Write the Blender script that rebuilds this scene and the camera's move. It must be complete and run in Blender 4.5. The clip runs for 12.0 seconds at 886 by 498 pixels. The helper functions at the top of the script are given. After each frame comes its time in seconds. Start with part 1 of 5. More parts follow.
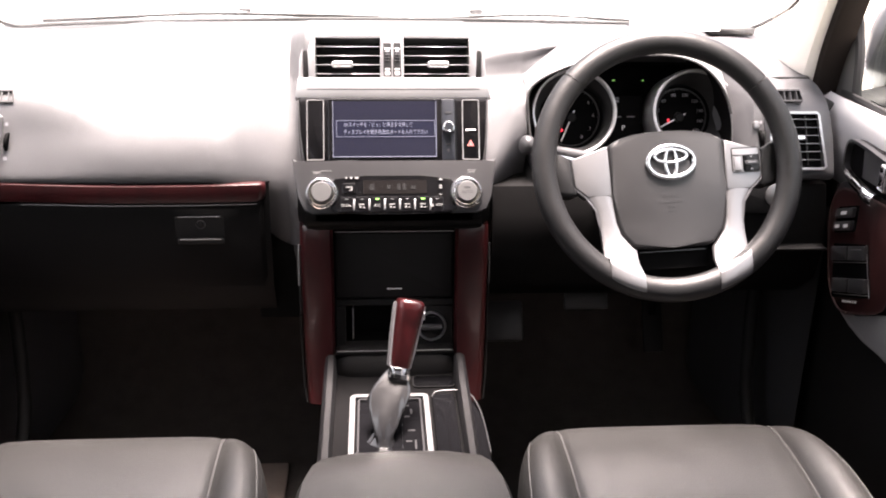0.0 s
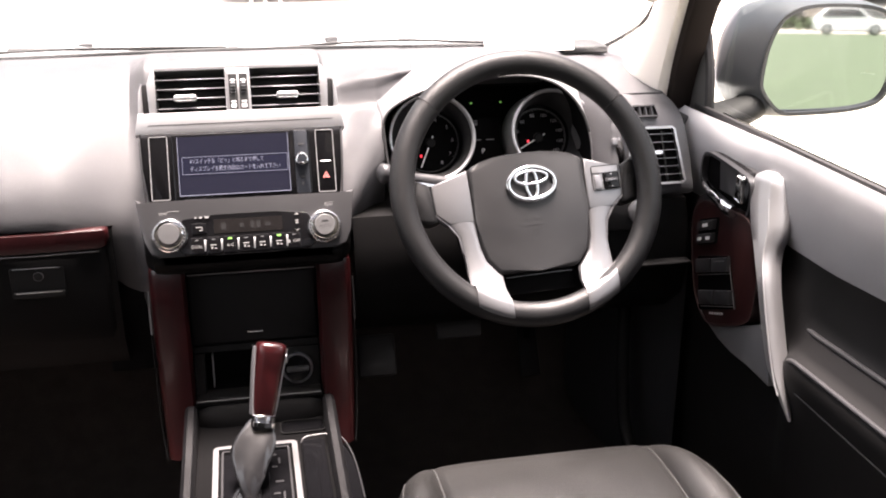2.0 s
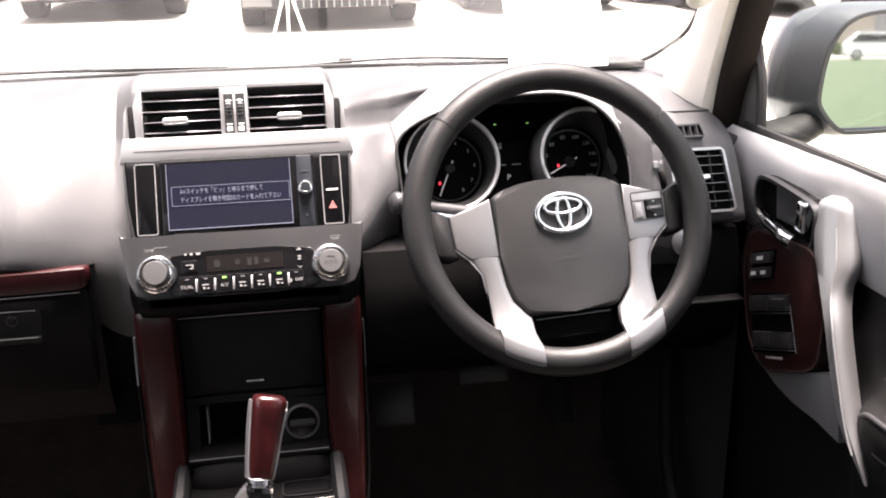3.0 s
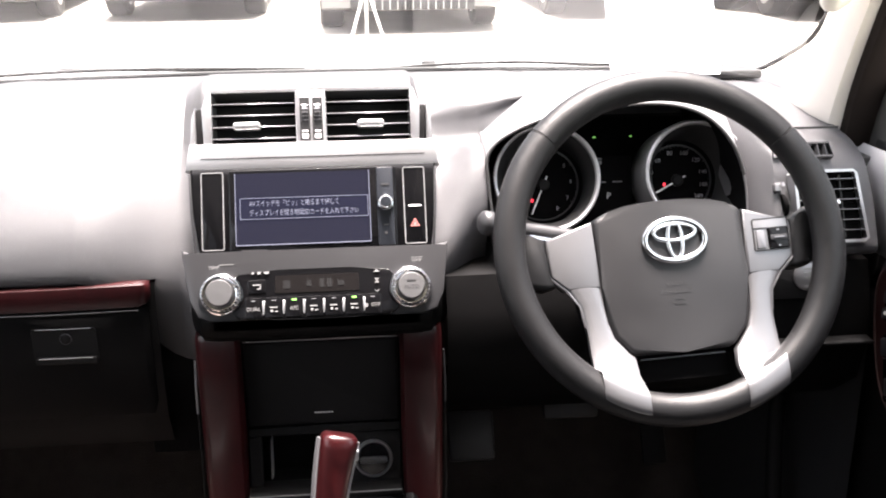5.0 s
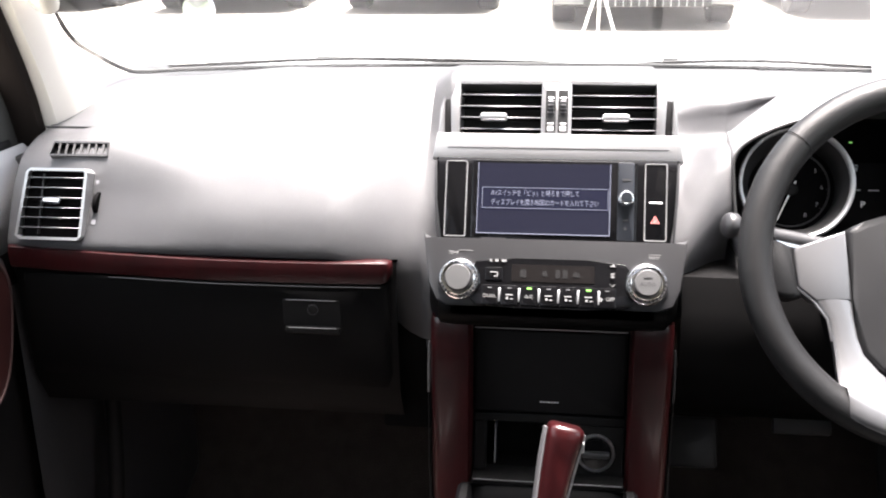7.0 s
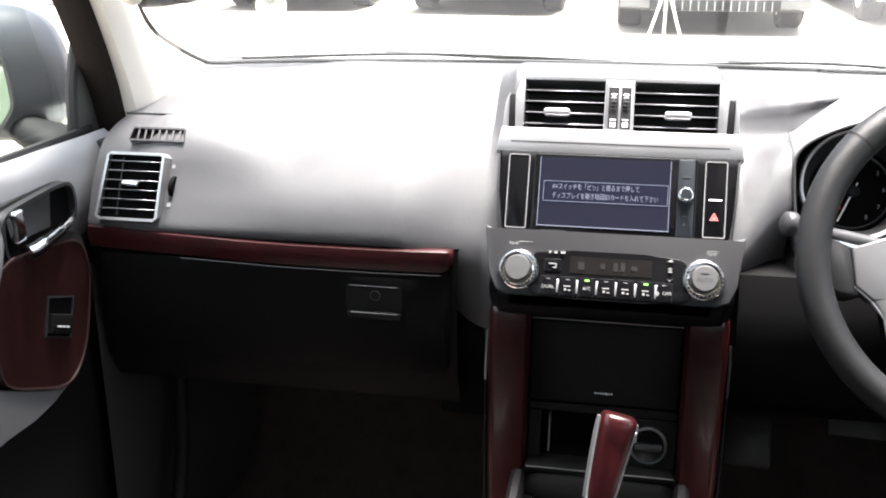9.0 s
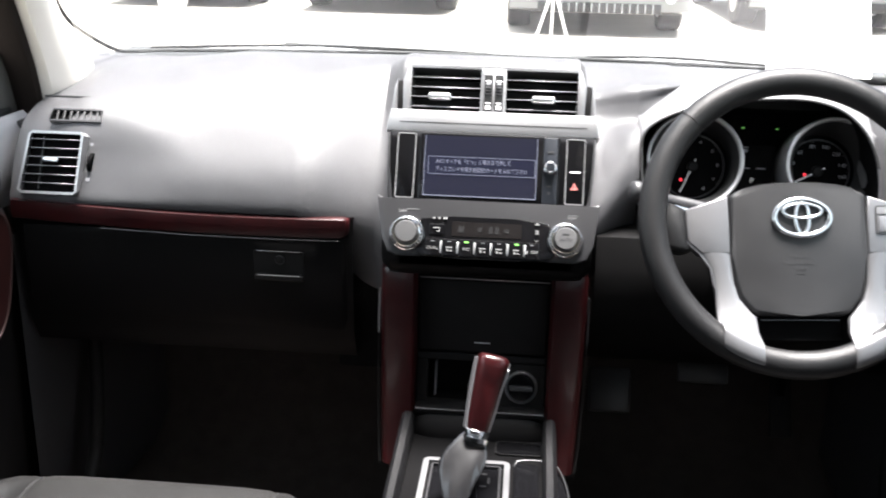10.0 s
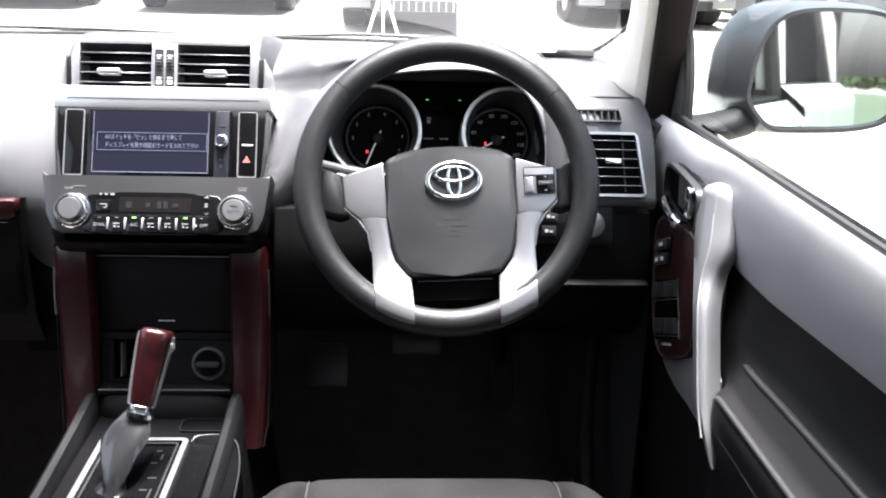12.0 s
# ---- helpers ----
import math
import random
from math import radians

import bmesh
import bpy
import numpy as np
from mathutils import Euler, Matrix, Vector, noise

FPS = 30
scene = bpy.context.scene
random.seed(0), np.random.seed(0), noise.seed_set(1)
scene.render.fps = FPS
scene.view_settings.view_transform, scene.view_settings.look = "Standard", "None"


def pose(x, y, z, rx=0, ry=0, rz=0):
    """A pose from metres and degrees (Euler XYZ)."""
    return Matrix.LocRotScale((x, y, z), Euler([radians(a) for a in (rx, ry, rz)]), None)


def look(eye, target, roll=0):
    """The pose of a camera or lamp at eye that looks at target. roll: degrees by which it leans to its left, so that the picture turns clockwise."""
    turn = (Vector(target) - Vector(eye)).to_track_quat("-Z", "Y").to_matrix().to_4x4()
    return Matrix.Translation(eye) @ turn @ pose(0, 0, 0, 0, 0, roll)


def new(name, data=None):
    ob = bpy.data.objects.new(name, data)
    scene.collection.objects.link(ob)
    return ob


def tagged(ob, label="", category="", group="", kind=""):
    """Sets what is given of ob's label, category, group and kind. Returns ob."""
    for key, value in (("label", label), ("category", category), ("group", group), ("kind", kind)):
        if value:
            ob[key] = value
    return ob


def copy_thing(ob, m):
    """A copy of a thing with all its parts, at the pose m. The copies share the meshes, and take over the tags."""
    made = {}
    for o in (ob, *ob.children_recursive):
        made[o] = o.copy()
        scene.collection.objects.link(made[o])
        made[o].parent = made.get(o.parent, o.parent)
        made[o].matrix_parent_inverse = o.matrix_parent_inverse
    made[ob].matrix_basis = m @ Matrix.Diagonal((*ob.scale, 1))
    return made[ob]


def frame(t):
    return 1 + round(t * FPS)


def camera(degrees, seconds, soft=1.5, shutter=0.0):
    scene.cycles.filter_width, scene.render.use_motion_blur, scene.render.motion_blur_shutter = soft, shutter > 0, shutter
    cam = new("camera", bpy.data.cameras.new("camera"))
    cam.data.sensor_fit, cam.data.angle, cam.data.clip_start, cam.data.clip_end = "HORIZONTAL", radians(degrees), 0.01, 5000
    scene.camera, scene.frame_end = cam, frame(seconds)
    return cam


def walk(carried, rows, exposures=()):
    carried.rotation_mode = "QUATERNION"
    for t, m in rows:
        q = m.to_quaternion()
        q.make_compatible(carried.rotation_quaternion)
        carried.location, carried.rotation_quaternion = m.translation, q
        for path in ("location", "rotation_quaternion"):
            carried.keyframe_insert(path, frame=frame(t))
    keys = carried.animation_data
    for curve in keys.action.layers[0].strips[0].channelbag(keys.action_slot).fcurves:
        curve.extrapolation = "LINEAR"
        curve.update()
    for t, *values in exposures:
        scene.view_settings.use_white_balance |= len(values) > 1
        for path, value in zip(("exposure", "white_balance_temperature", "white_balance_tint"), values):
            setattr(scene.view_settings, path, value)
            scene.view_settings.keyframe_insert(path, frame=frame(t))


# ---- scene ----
cam = camera(48.0, 12.0, soft=1.9, shutter=0.2)
PATH = [
    (0, (-0.0301, -1.5134, 1.5663), (0.1037, 0.3359, 0.8164), 0.92),
    (0.5, (0.0029, -1.5104, 1.5665), (0.1742, 0.3398, 0.8265), 0.39),
    (1, (-0.0107, -1.5028, 1.5648), (0.2517, 0.3407, 0.8351), 0.44),
    (1.5, (-0.0100, -1.4993, 1.5585), (0.3270, 0.3386, 0.8453), 0.30),
    (2, (0.0094, -1.4568, 1.5524), (0.3784, 0.3809, 0.8547), 0.06),
    (2.5, (0.0427, -1.3753, 1.5228), (0.3890, 0.4829, 0.8692), -0.52),
    (4.5, (0.0594, -1.1559, 1.4875), (0.2940, 0.7276, 0.8569), -0.64),
    (5, (0.0462, -1.1521, 1.4836), (0.2263, 0.7368, 0.8516), -0.47),
    (5.5, (0.0374, -1.1585, 1.4853), (0.1194, 0.7362, 0.8503), -0.53),
    (6, (0.0258, -1.1642, 1.4850), (0.0038, 0.7325, 0.8510), -0.47),
    (6.5, (0.0202, -1.1680, 1.4859), (-0.1129, 0.7234, 0.8497), -0.63),
    (7, (0.0157, -1.1642, 1.4822), (-0.2288, 0.7165, 0.8472), -0.71),
    (7.5, (0.0144, -1.1584, 1.4784), (-0.3431, 0.7043, 0.8438), -0.92),
    (9.5, (0.0200, -1.2604, 1.4801), (-0.3213, 0.6067, 0.8496), 0.45),
    (10, (0.0494, -1.3838, 1.4908), (-0.1028, 0.5077, 0.8590), 1.40),
    (10.5, (0.1029, -1.4347, 1.5050), (0.0763, 0.4571, 0.8568), 1.71),
    (11, (0.1940, -1.4257, 1.4818), (0.2068, 0.4735, 0.8552), 1.34),
    (11.5, (0.2734, -1.4132, 1.4681), (0.3295, 0.4880, 0.8498), 1.25),
    (12, (0.3426, -1.3999, 1.4543), (0.4454, 0.4995, 0.8366), 1.66),
]
EXPOSURE = 3.03
LIT = 2 ** -EXPOSURE
walk(cam, [(t, look(eye, target, roll)) for t, eye, target, roll in PATH],
     [(0, EXPOSURE + .36, 7000, 23), (1.5, EXPOSURE + .03, 7000, 23), (2.5, EXPOSURE - .10, 6950, 22), (4.5, EXPOSURE + .16, 6750, 19), (7.5, EXPOSURE + .10, 6500, 15), (9.5, EXPOSURE - .07, 6350, 12), (10.5, EXPOSURE - .22, 6250, 12), (12, EXPOSURE + .04, 6100, 15)])

# ---- light: hazy bright day, seen from inside the cabin ----
world = bpy.data.worlds.new("sky")
scene.world = world
world.use_nodes = True
wn, wl = world.node_tree.nodes, world.node_tree.links
sky = wn.new("ShaderNodeTexSky")
sky.sky_type = "NISHITA"
sky.sun_disc = False
sky.sun_elevation, sky.sun_rotation = radians(84), radians(190)
sky.dust_density, sky.air_density = 4.0, 1.5
wn["Background"].inputs["Strength"].default_value = 0.085
haze = wn.new("ShaderNodeHueSaturation")
haze.inputs["Saturation"].default_value = 0.35
wl.new(sky.outputs["Color"], haze.inputs["Color"])
wl.new(haze.outputs["Color"], wn["Background"].inputs["Color"])
sun = new("sun", bpy.data.lights.new("sun", "SUN"))
sun.data.energy, sun.data.angle, sun.data.color = 5.0, radians(22), (1.0, 0.95, 0.89)
sun.matrix_basis = look((0, 0, 0), (-0.06, -0.13, -1.0))


# ---- materials ----
def material(name, color, rough=0.5, metal=0.0, grain=0.0, grain_size=400.0, stain=0.15, stain_size=8.0, rough_var=0.08,
             coat=0.0, spec=0.5, glow=None, glow_strength=0.0, random_tint=0.0, bump_dist=0.0004):
    m = bpy.data.materials.new(name)
    m.use_nodes = True
    n, l = m.node_tree.nodes, m.node_tree.links
    b = n["Principled BSDF"]
    tc = n.new("ShaderNodeTexCoord")
    big = n.new("ShaderNodeTexNoise")
    big.inputs["Scale"].default_value, big.inputs["Detail"].default_value = stain_size, 5.0
    l.new(tc.outputs["Object"], big.inputs["Vector"])
    mix = n.new("ShaderNodeMix")
    mix.data_type = "RGBA"
    c = Vector(color)
    mix.inputs["A"].default_value = (*(c * (1 - stain)), 1)
    mix.inputs["B"].default_value = (*[min(1, v) for v in c * (1 + stain)], 1)
    l.new(big.outputs["Fac"], mix.inputs["Factor"])
    col = mix.outputs["Result"]
    if random_tint:
        info = n.new("ShaderNodeObjectInfo")
        hsv = n.new("ShaderNodeHueSaturation")
        mr = n.new("ShaderNodeMapRange")
        mr.inputs["To Min"].default_value, mr.inputs["To Max"].default_value = 1 - random_tint, 1 + random_tint
        l.new(info.outputs["Random"], mr.inputs["Value"])
        l.new(mr.outputs["Result"], hsv.inputs["Value"])
        l.new(col, hsv.inputs["Color"])
        col = hsv.outputs["Color"]
    l.new(col, b.inputs["Base Color"])
    rr = n.new("ShaderNodeMapRange")
    rr.inputs["To Min"].default_value = max(0.02, rough - rough_var)
    rr.inputs["To Max"].default_value = min(1, rough + rough_var)
    fine = n.new("ShaderNodeTexNoise")
    fine.inputs["Scale"].default_value, fine.inputs["Detail"].default_value = grain_size, 3.0
    l.new(tc.outputs["Object"], fine.inputs["Vector"])
    l.new(big.outputs["Fac"], rr.inputs["Value"])
    l.new(rr.outputs["Result"], b.inputs["Roughness"])
    if grain:
        bump = n.new("ShaderNodeBump")
        bump.inputs["Strength"].default_value, bump.inputs["Distance"].default_value = grain, bump_dist
        l.new(fine.outputs["Fac"], bump.inputs["Height"])
        l.new(bump.outputs["Normal"], b.inputs["Normal"])
    b.inputs["Metallic"].default_value = metal
    b.inputs["Coat Weight"].default_value = coat
    b.inputs["Coat Roughness"].default_value = 0.08
    b.inputs["Specular IOR Level"].default_value = spec
    if glow:
        b.inputs["Emission Color"].default_value = (*glow, 1)
        b.inputs["Emission Strength"].default_value = glow_strength
    return m


def leather(name, color, rough, cell=700.0, strength=0.35, spec=0.5):
    m = material(name, color, rough, spec=spec, stain=0.12, stain_size=14, rough_var=0.1)
    n, l = m.node_tree.nodes, m.node_tree.links
    tc, b = n["Texture Coordinate"], n["Principled BSDF"]
    vor = n.new("ShaderNodeTexVoronoi")
    vor.feature = "DISTANCE_TO_EDGE"
    vor.inputs["Scale"].default_value = cell
    crease = n.new("ShaderNodeTexNoise")
    crease.inputs["Scale"].default_value, crease.inputs["Detail"].default_value = 28.0, 4.0
    add = n.new("ShaderNodeMath")
    add.operation = "MULTIPLY_ADD"
    add.inputs[1].default_value = 1.6
    bump = n.new("ShaderNodeBump")
    bump.inputs["Strength"].default_value, bump.inputs["Distance"].default_value = strength, 0.0012
    l.new(tc.outputs["Object"], vor.inputs["Vector"])
    l.new(tc.outputs["Object"], crease.inputs["Vector"])
    l.new(crease.outputs["Fac"], add.inputs[0])
    l.new(vor.outputs["Distance"], add.inputs[2])
    l.new(add.outputs[0], bump.inputs["Height"])
    l.new(bump.outputs["Normal"], b.inputs["Normal"])
    return m


def wood(name, dark, light):
    m = material(name, dark, 0.30, spec=0.4, coat=0.32, rough_var=0.05)
    n, l = m.node_tree.nodes, m.node_tree.links
    tc, b = n["Texture Coordinate"], n["Principled BSDF"]
    mp = n.new("ShaderNodeMapping")
    mp.inputs["Scale"].default_value = (14, 14, 5)
    wave = n.new("ShaderNodeTexNoise")
    wave.inputs["Scale"].default_value, wave.inputs["Detail"].default_value = 3.0, 8.0
    wave.inputs["Distortion"].default_value = 1.2
    ramp = n.new("ShaderNodeValToRGB")
    ramp.color_ramp.elements[0].position, ramp.color_ramp.elements[1].position = 0.35, 0.68
    ramp.color_ramp.elements[0].color, ramp.color_ramp.elements[1].color = (*dark, 1), (*light, 1)
    l.new(tc.outputs["Object"], mp.inputs["Vector"])
    l.new(mp.outputs["Vector"], wave.inputs["Vector"])
    l.new(wave.outputs["Fac"], ramp.inputs["Fac"])
    l.new(ramp.outputs["Color"], b.inputs["Base Color"])
    return m


def pane_glass(name, tint=(0.92, 0.96, 0.95), gloss=0.03):
    m = bpy.data.materials.new(name)
    m.use_nodes = True
    n, l = m.node_tree.nodes, m.node_tree.links
    out = n["Material Output"]
    clear, shine, mix = n.new("ShaderNodeBsdfTransparent"), n.new("ShaderNodeBsdfGlossy"), n.new("ShaderNodeMixShader")
    clear.inputs["Color"].default_value = (*tint, 1)
    shine.inputs["Roughness"].default_value = 0.02
    mix.inputs["Fac"].default_value = gloss
    l.new(clear.outputs[0], mix.inputs[1])
    l.new(shine.outputs[0], mix.inputs[2])
    l.new(mix.outputs[0], out.inputs["Surface"])
    return m


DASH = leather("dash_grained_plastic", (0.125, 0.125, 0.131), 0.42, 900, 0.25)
# Black plastic taken deeper still: the lower cabin's lack of light is in its colour.
DARK = material("darkened_grained_plastic", (0.0062, 0.0060, 0.0063), 0.58, grain=0.25, grain_size=900, spec=0.17)
# Near-black, almost no sheen; in recesses it carries their shade as colour.
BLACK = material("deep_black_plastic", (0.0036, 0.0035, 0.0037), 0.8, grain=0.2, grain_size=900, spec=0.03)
SEAL = material("dark_brown_seal", (0.0120, 0.0092, 0.0080), 0.8, grain=0.3, grain_size=700, spec=0.1)
DULL = material("dull_silver", (0.24, 0.24, 0.247), 0.34, metal=0.7, stain=0.05)
TRIM = material("charcoal_plastic", (0.026, 0.026, 0.028), 0.42, grain=0.2, grain_size=900)
DIALCAP = material("grey_dial_cap", (0.10, 0.10, 0.102), 0.4, metal=0.5, stain=0.05)
PIANO = material("gloss_black", (0.0035, 0.0035, 0.004), 0.12, rough_var=0.04, spec=0.24)
SILVER = material("satin_silver_paint", (0.45, 0.45, 0.46), 0.36, metal=0.75, grain=0.06, grain_size=1500, stain=0.04)
GUNMETAL = material("grey_satin_plate", (0.034, 0.034, 0.036), 0.34, metal=0.35, grain=0.06, grain_size=1500, stain=0.05)
CHROME = material("chrome", (0.82, 0.83, 0.85), 0.1, metal=1.0, rough_var=0.04, stain=0.03)
PLATE = wood("dark_brown_plate", (0.0175, 0.0060, 0.0059), (0.0275, 0.0094, 0.0091))
WOOD = wood("red_brown_wood", (0.0130, 0.0016, 0.0021), (0.0255, 0.0034, 0.0040))
# Charcoal vinyl darkened by the shade that seats and roof throw on the rails.
RAIL = leather("padded_rail_vinyl_darkened", (0.0100, 0.0100, 0.0112), 0.48, 900, 0.25, 0.4)
SEAT = leather("grey_seat_leather", (0.021, 0.0206, 0.0202), 0.38, 520, 0.35)
PIPING = material("seat_piping", (0.03, 0.03, 0.03), 0.6, grain=0.2)
RIM = leather("black_rim_leather", (0.0085, 0.0085, 0.0091), 0.42, 850, 0.3, 0.30)
PAD = leather("airbag_pad_plastic", (0.0125, 0.0125, 0.0135), 0.46, 1000, 0.2)
BOOT = material("grey_boot_leather", (0.0095, 0.0095, 0.0105), 0.24, spec=0.8, stain=0.35, stain_size=25, rough_var=0.1)
# Worn, dusty mat; its colour is also raised to stand in for missing footwell light.
DUSTY_LIFTED = material("worn_dusty_carpet_lightened", (0.17, 0.14, 0.125), 0.95, grain=1.0, grain_size=500, stain=0.75, stain_size=7, bump_dist=0.004, spec=0.1)
CARPET = material("black_carpet", (0.042, 0.036, 0.034), 0.95, grain=1.0, grain_size=500, stain=0.4, stain_size=30, bump_dist=0.004, spec=0.1)
# The lining is a much darker tone of the pillars' beige.
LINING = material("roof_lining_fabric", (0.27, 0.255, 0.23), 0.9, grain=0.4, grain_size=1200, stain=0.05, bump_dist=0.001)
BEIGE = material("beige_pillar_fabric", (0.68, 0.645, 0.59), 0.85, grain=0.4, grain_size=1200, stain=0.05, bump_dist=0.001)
RUBBER = material("black_rubber", (0.008, 0.008, 0.0085), 0.6, grain=0.1)
BODY = material("white_pearl_paint", (0.74, 0.75, 0.76), 0.18, coat=0.8, stain=0.03, rough_var=0.04)
BLUEGREY = material("grey_mirror_shell", (0.017, 0.0195, 0.0235), 0.4, coat=0.2, stain=0.08)
MIRROR = material("mirror_silvering", (0.60, 0.605, 0.62), 0.02, metal=1.0, stain=0.01, rough_var=0.01)
GLASS = pane_glass("windscreen_glass", (0.92, 0.96, 0.95), 0.17)
SIDE_GLASS = pane_glass("side_glass", (0.74, 0.80, 0.77), 0.04)
PRIVACY = pane_glass("privacy_glass", (0.20, 0.205, 0.21), 0.05)
WHITE = material("white_print", (0.8, 0.8, 0.8), 0.5, stain=0.02)
PRINT = material("panel_print", (0.17, 0.17, 0.17), 0.5, stain=0.02)
SPOKE = material("satin_silver_spoke", (0.20, 0.20, 0.208), 0.38, metal=0.75, grain=0.05, grain_size=1500, stain=0.05)
HANDLE = material("satin_silver_handle", (0.31, 0.31, 0.318), 0.36, metal=0.7, grain=0.05, grain_size=1500, stain=0.05)
CORNER = material("charcoal_corner_trim", (0.052, 0.052, 0.050), 0.5, grain=0.2, grain_size=900)
# Plate's wood chamfer, coloured lighter for the reflection along its edge.
RIM_GLINT = material("brown_rim_highlight", (0.055, 0.034, 0.033), 0.3, coat=0.3, stain=0.05)
# Same grey as the dash, lightened: the window light on the door tops is in it.
DOORPAD_LIT = leather("door_pad_vinyl_lightened", (0.29, 0.29, 0.30), 0.38, 900, 0.25)
DIALPRINT = material("dim_dial_print", (0.16, 0.16, 0.17), 0.5, stain=0.02)
GREYPRINT = material("grey_print", (0.3, 0.3, 0.32), 0.5, stain=0.02)
# Hazard print, no lamp: slight emission added to make it read paler.
RED = material("red_print_glowing", (0.5, 0.17, 0.16), 0.4, glow=(1, 0.3, 0.28), glow_strength=0.18 * LIT)
REDLAMP = material("red_warning_lamp", (0.4, 0.0, 0.0), 0.4, glow=(1, 0.05, 0.08), glow_strength=1.6 * LIT)
GREENLAMP = material("green_lamp", (0.15, 0.4, 0.08), 0.4, glow=(0.36, 1, 0.22), glow_strength=0.4 * LIT)
SCREEN = material("lit_screen", (0.004, 0.004, 0.006), 0.2, spec=0.2, glow=(0.026, 0.028, 0.050), glow_strength=LIT, stain=0.03)
SCREENBAND = material("lit_screen_band", (0.004, 0.004, 0.006), 0.2, spec=0.2, glow=(0.024, 0.027, 0.056), glow_strength=LIT, stain=0.03)
SCREENTEXT = material("lit_text", (0.05, 0.05, 0.06), 0.3, glow=(0.30, 0.33, 0.44), glow_strength=LIT)
LCD = material("amber_lcd", (0.0050, 0.0042, 0.0042), 0.3, spec=0.25, stain=0.1)
STRIP = material("dark_blue_grey_strip", (0.014, 0.016, 0.020), 0.3, stain=0.05, spec=0.3)
STALKTIP = material("stalk_silver", (0.2, 0.2, 0.21), 0.36, metal=0.6)
CONCRETE = material("pale_concrete", (0.30, 0.275, 0.24), 0.9, grain=0.6, grain_size=60, stain=0.22, stain_size=0.9, bump_dist=0.006)
PAPER = material("white_card", (0.82, 0.82, 0.8), 0.7, stain=0.02)


# ---- mesh tools ----
def frame_at(x, y, z, lean, turn=0):
    """Local x across, local y up the face, local z out of the face toward the cabin."""
    return pose(x, y, z, 0, 0, turn) @ pose(0, 0, 0, 90 - lean, 0, 0)


IDENT = Matrix.Identity(4)


def thing(name, base, label, category, group="", kind=""):
    ob = new(name)
    ob.empty_display_size = 0.02
    ob.matrix_basis = Matrix.Translation(base)
    return tagged(ob, label, category, group, kind)


def part(name, bm, mat, parent=None, label="", smooth=40):
    me = bpy.data.meshes.new(name)
    bmesh.ops.recalc_face_normals(bm, faces=bm.faces[:])
    bm.to_mesh(me)
    bm.free()
    me.materials.append(mat)
    if smooth:
        me.shade_smooth()
        me.set_sharp_from_angle(angle=radians(smooth))
    ob = new(name, me)
    if parent:
        ob.parent = parent
        ob.matrix_parent_inverse = Matrix.Identity(4) if parent.data else parent.matrix_basis.inverted()
    if label:
        tagged(ob, label)
    return ob


def box(bm, m, lo, hi, bevel=0.0, seg=2):
    """A box between two corners in the frame m, with rounded edges."""
    v = [bm.verts.new(m @ Vector((x, y, z))) for x in (lo[0], hi[0]) for y in (lo[1], hi[1]) for z in (lo[2], hi[2])]
    fs = [bm.faces.new([v[i] for i in q]) for q in ((0, 1, 3, 2), (4, 6, 7, 5), (0, 4, 5, 1), (2, 3, 7, 6), (0, 2, 6, 4), (1, 5, 7, 3))]
    if bevel:
        es = list({e for f in fs for e in f.edges})
        bmesh.ops.bevel(bm, geom=es, offset=bevel, segments=seg, affect="EDGES", profile=0.5, clamp_overlap=True)
    return bm


def prism(bm, m, poly, z0, z1, bevel=0.0, seg=2):
    """A plate with the outline poly, from z0 to z1 in the frame m, its front edge rounded."""
    a = [bm.verts.new(m @ Vector((x, y, z0))) for x, y in poly]
    b = [bm.verts.new(m @ Vector((x, y, z1))) for x, y in poly]
    k = len(poly)
    bm.faces.new(a[::-1])
    top = bm.faces.new(b)
    for i in range(k):
        bm.faces.new((a[i], a[(i + 1) % k], b[(i + 1) % k], b[i]))
    if bevel:
        bmesh.ops.bevel(bm, geom=list(top.edges), offset=bevel, segments=seg, affect="EDGES", profile=0.5, clamp_overlap=True)
    return bm


def rounded(x0, y0, x1, y1, r, seg=4):
    out = []
    for cx, cy, a0 in ((x1 - r, y1 - r, 0), (x0 + r, y1 - r, 90), (x0 + r, y0 + r, 180), (x1 - r, y0 + r, 270)):
        for i in range(seg + 1):
            a = radians(a0 + 90 * i / seg)
            out.append((cx + r * math.cos(a), cy + r * math.sin(a)))
    return out


def smooth_poly(poly, times=2):
    for _ in range(times):
        out = []
        for i, p in enumerate(poly):
            q = poly[(i + 1) % len(poly)]
            out += [(p[0] * .75 + q[0] * .25, p[1] * .75 + q[1] * .25), (p[0] * .25 + q[0] * .75, p[1] * .25 + q[1] * .75)]
        poly = out
    return poly


def outline(bm, m, poly, width, z0, z1):
    """A raised closed band of that width along the inside of the outline poly."""
    k = len(poly)
    c = Vector((sum(p[0] for p in poly) / k, sum(p[1] for p in poly) / k))
    inner = []
    for i in range(k):
        p, a, b = Vector(poly[i]), Vector(poly[i - 1]), Vector(poly[(i + 1) % k])
        t = (b - a).normalized()
        nrm = Vector((-t.y, t.x))
        if nrm.dot(c - p) < 0:
            nrm = -nrm
        inner.append(p + nrm * width)
    rings = []
    for pts, z in ((poly, z0), (poly, z1), (inner, z1), (inner, z0)):
        rings.append([bm.verts.new(m @ Vector((p[0], p[1], z))) for p in pts])
    for j in range(4):
        r, s = rings[j], rings[(j + 1) % 4]
        for i in range(k):
            bm.faces.new((r[i], r[(i + 1) % k], s[(i + 1) % k], s[i]))
    return bm


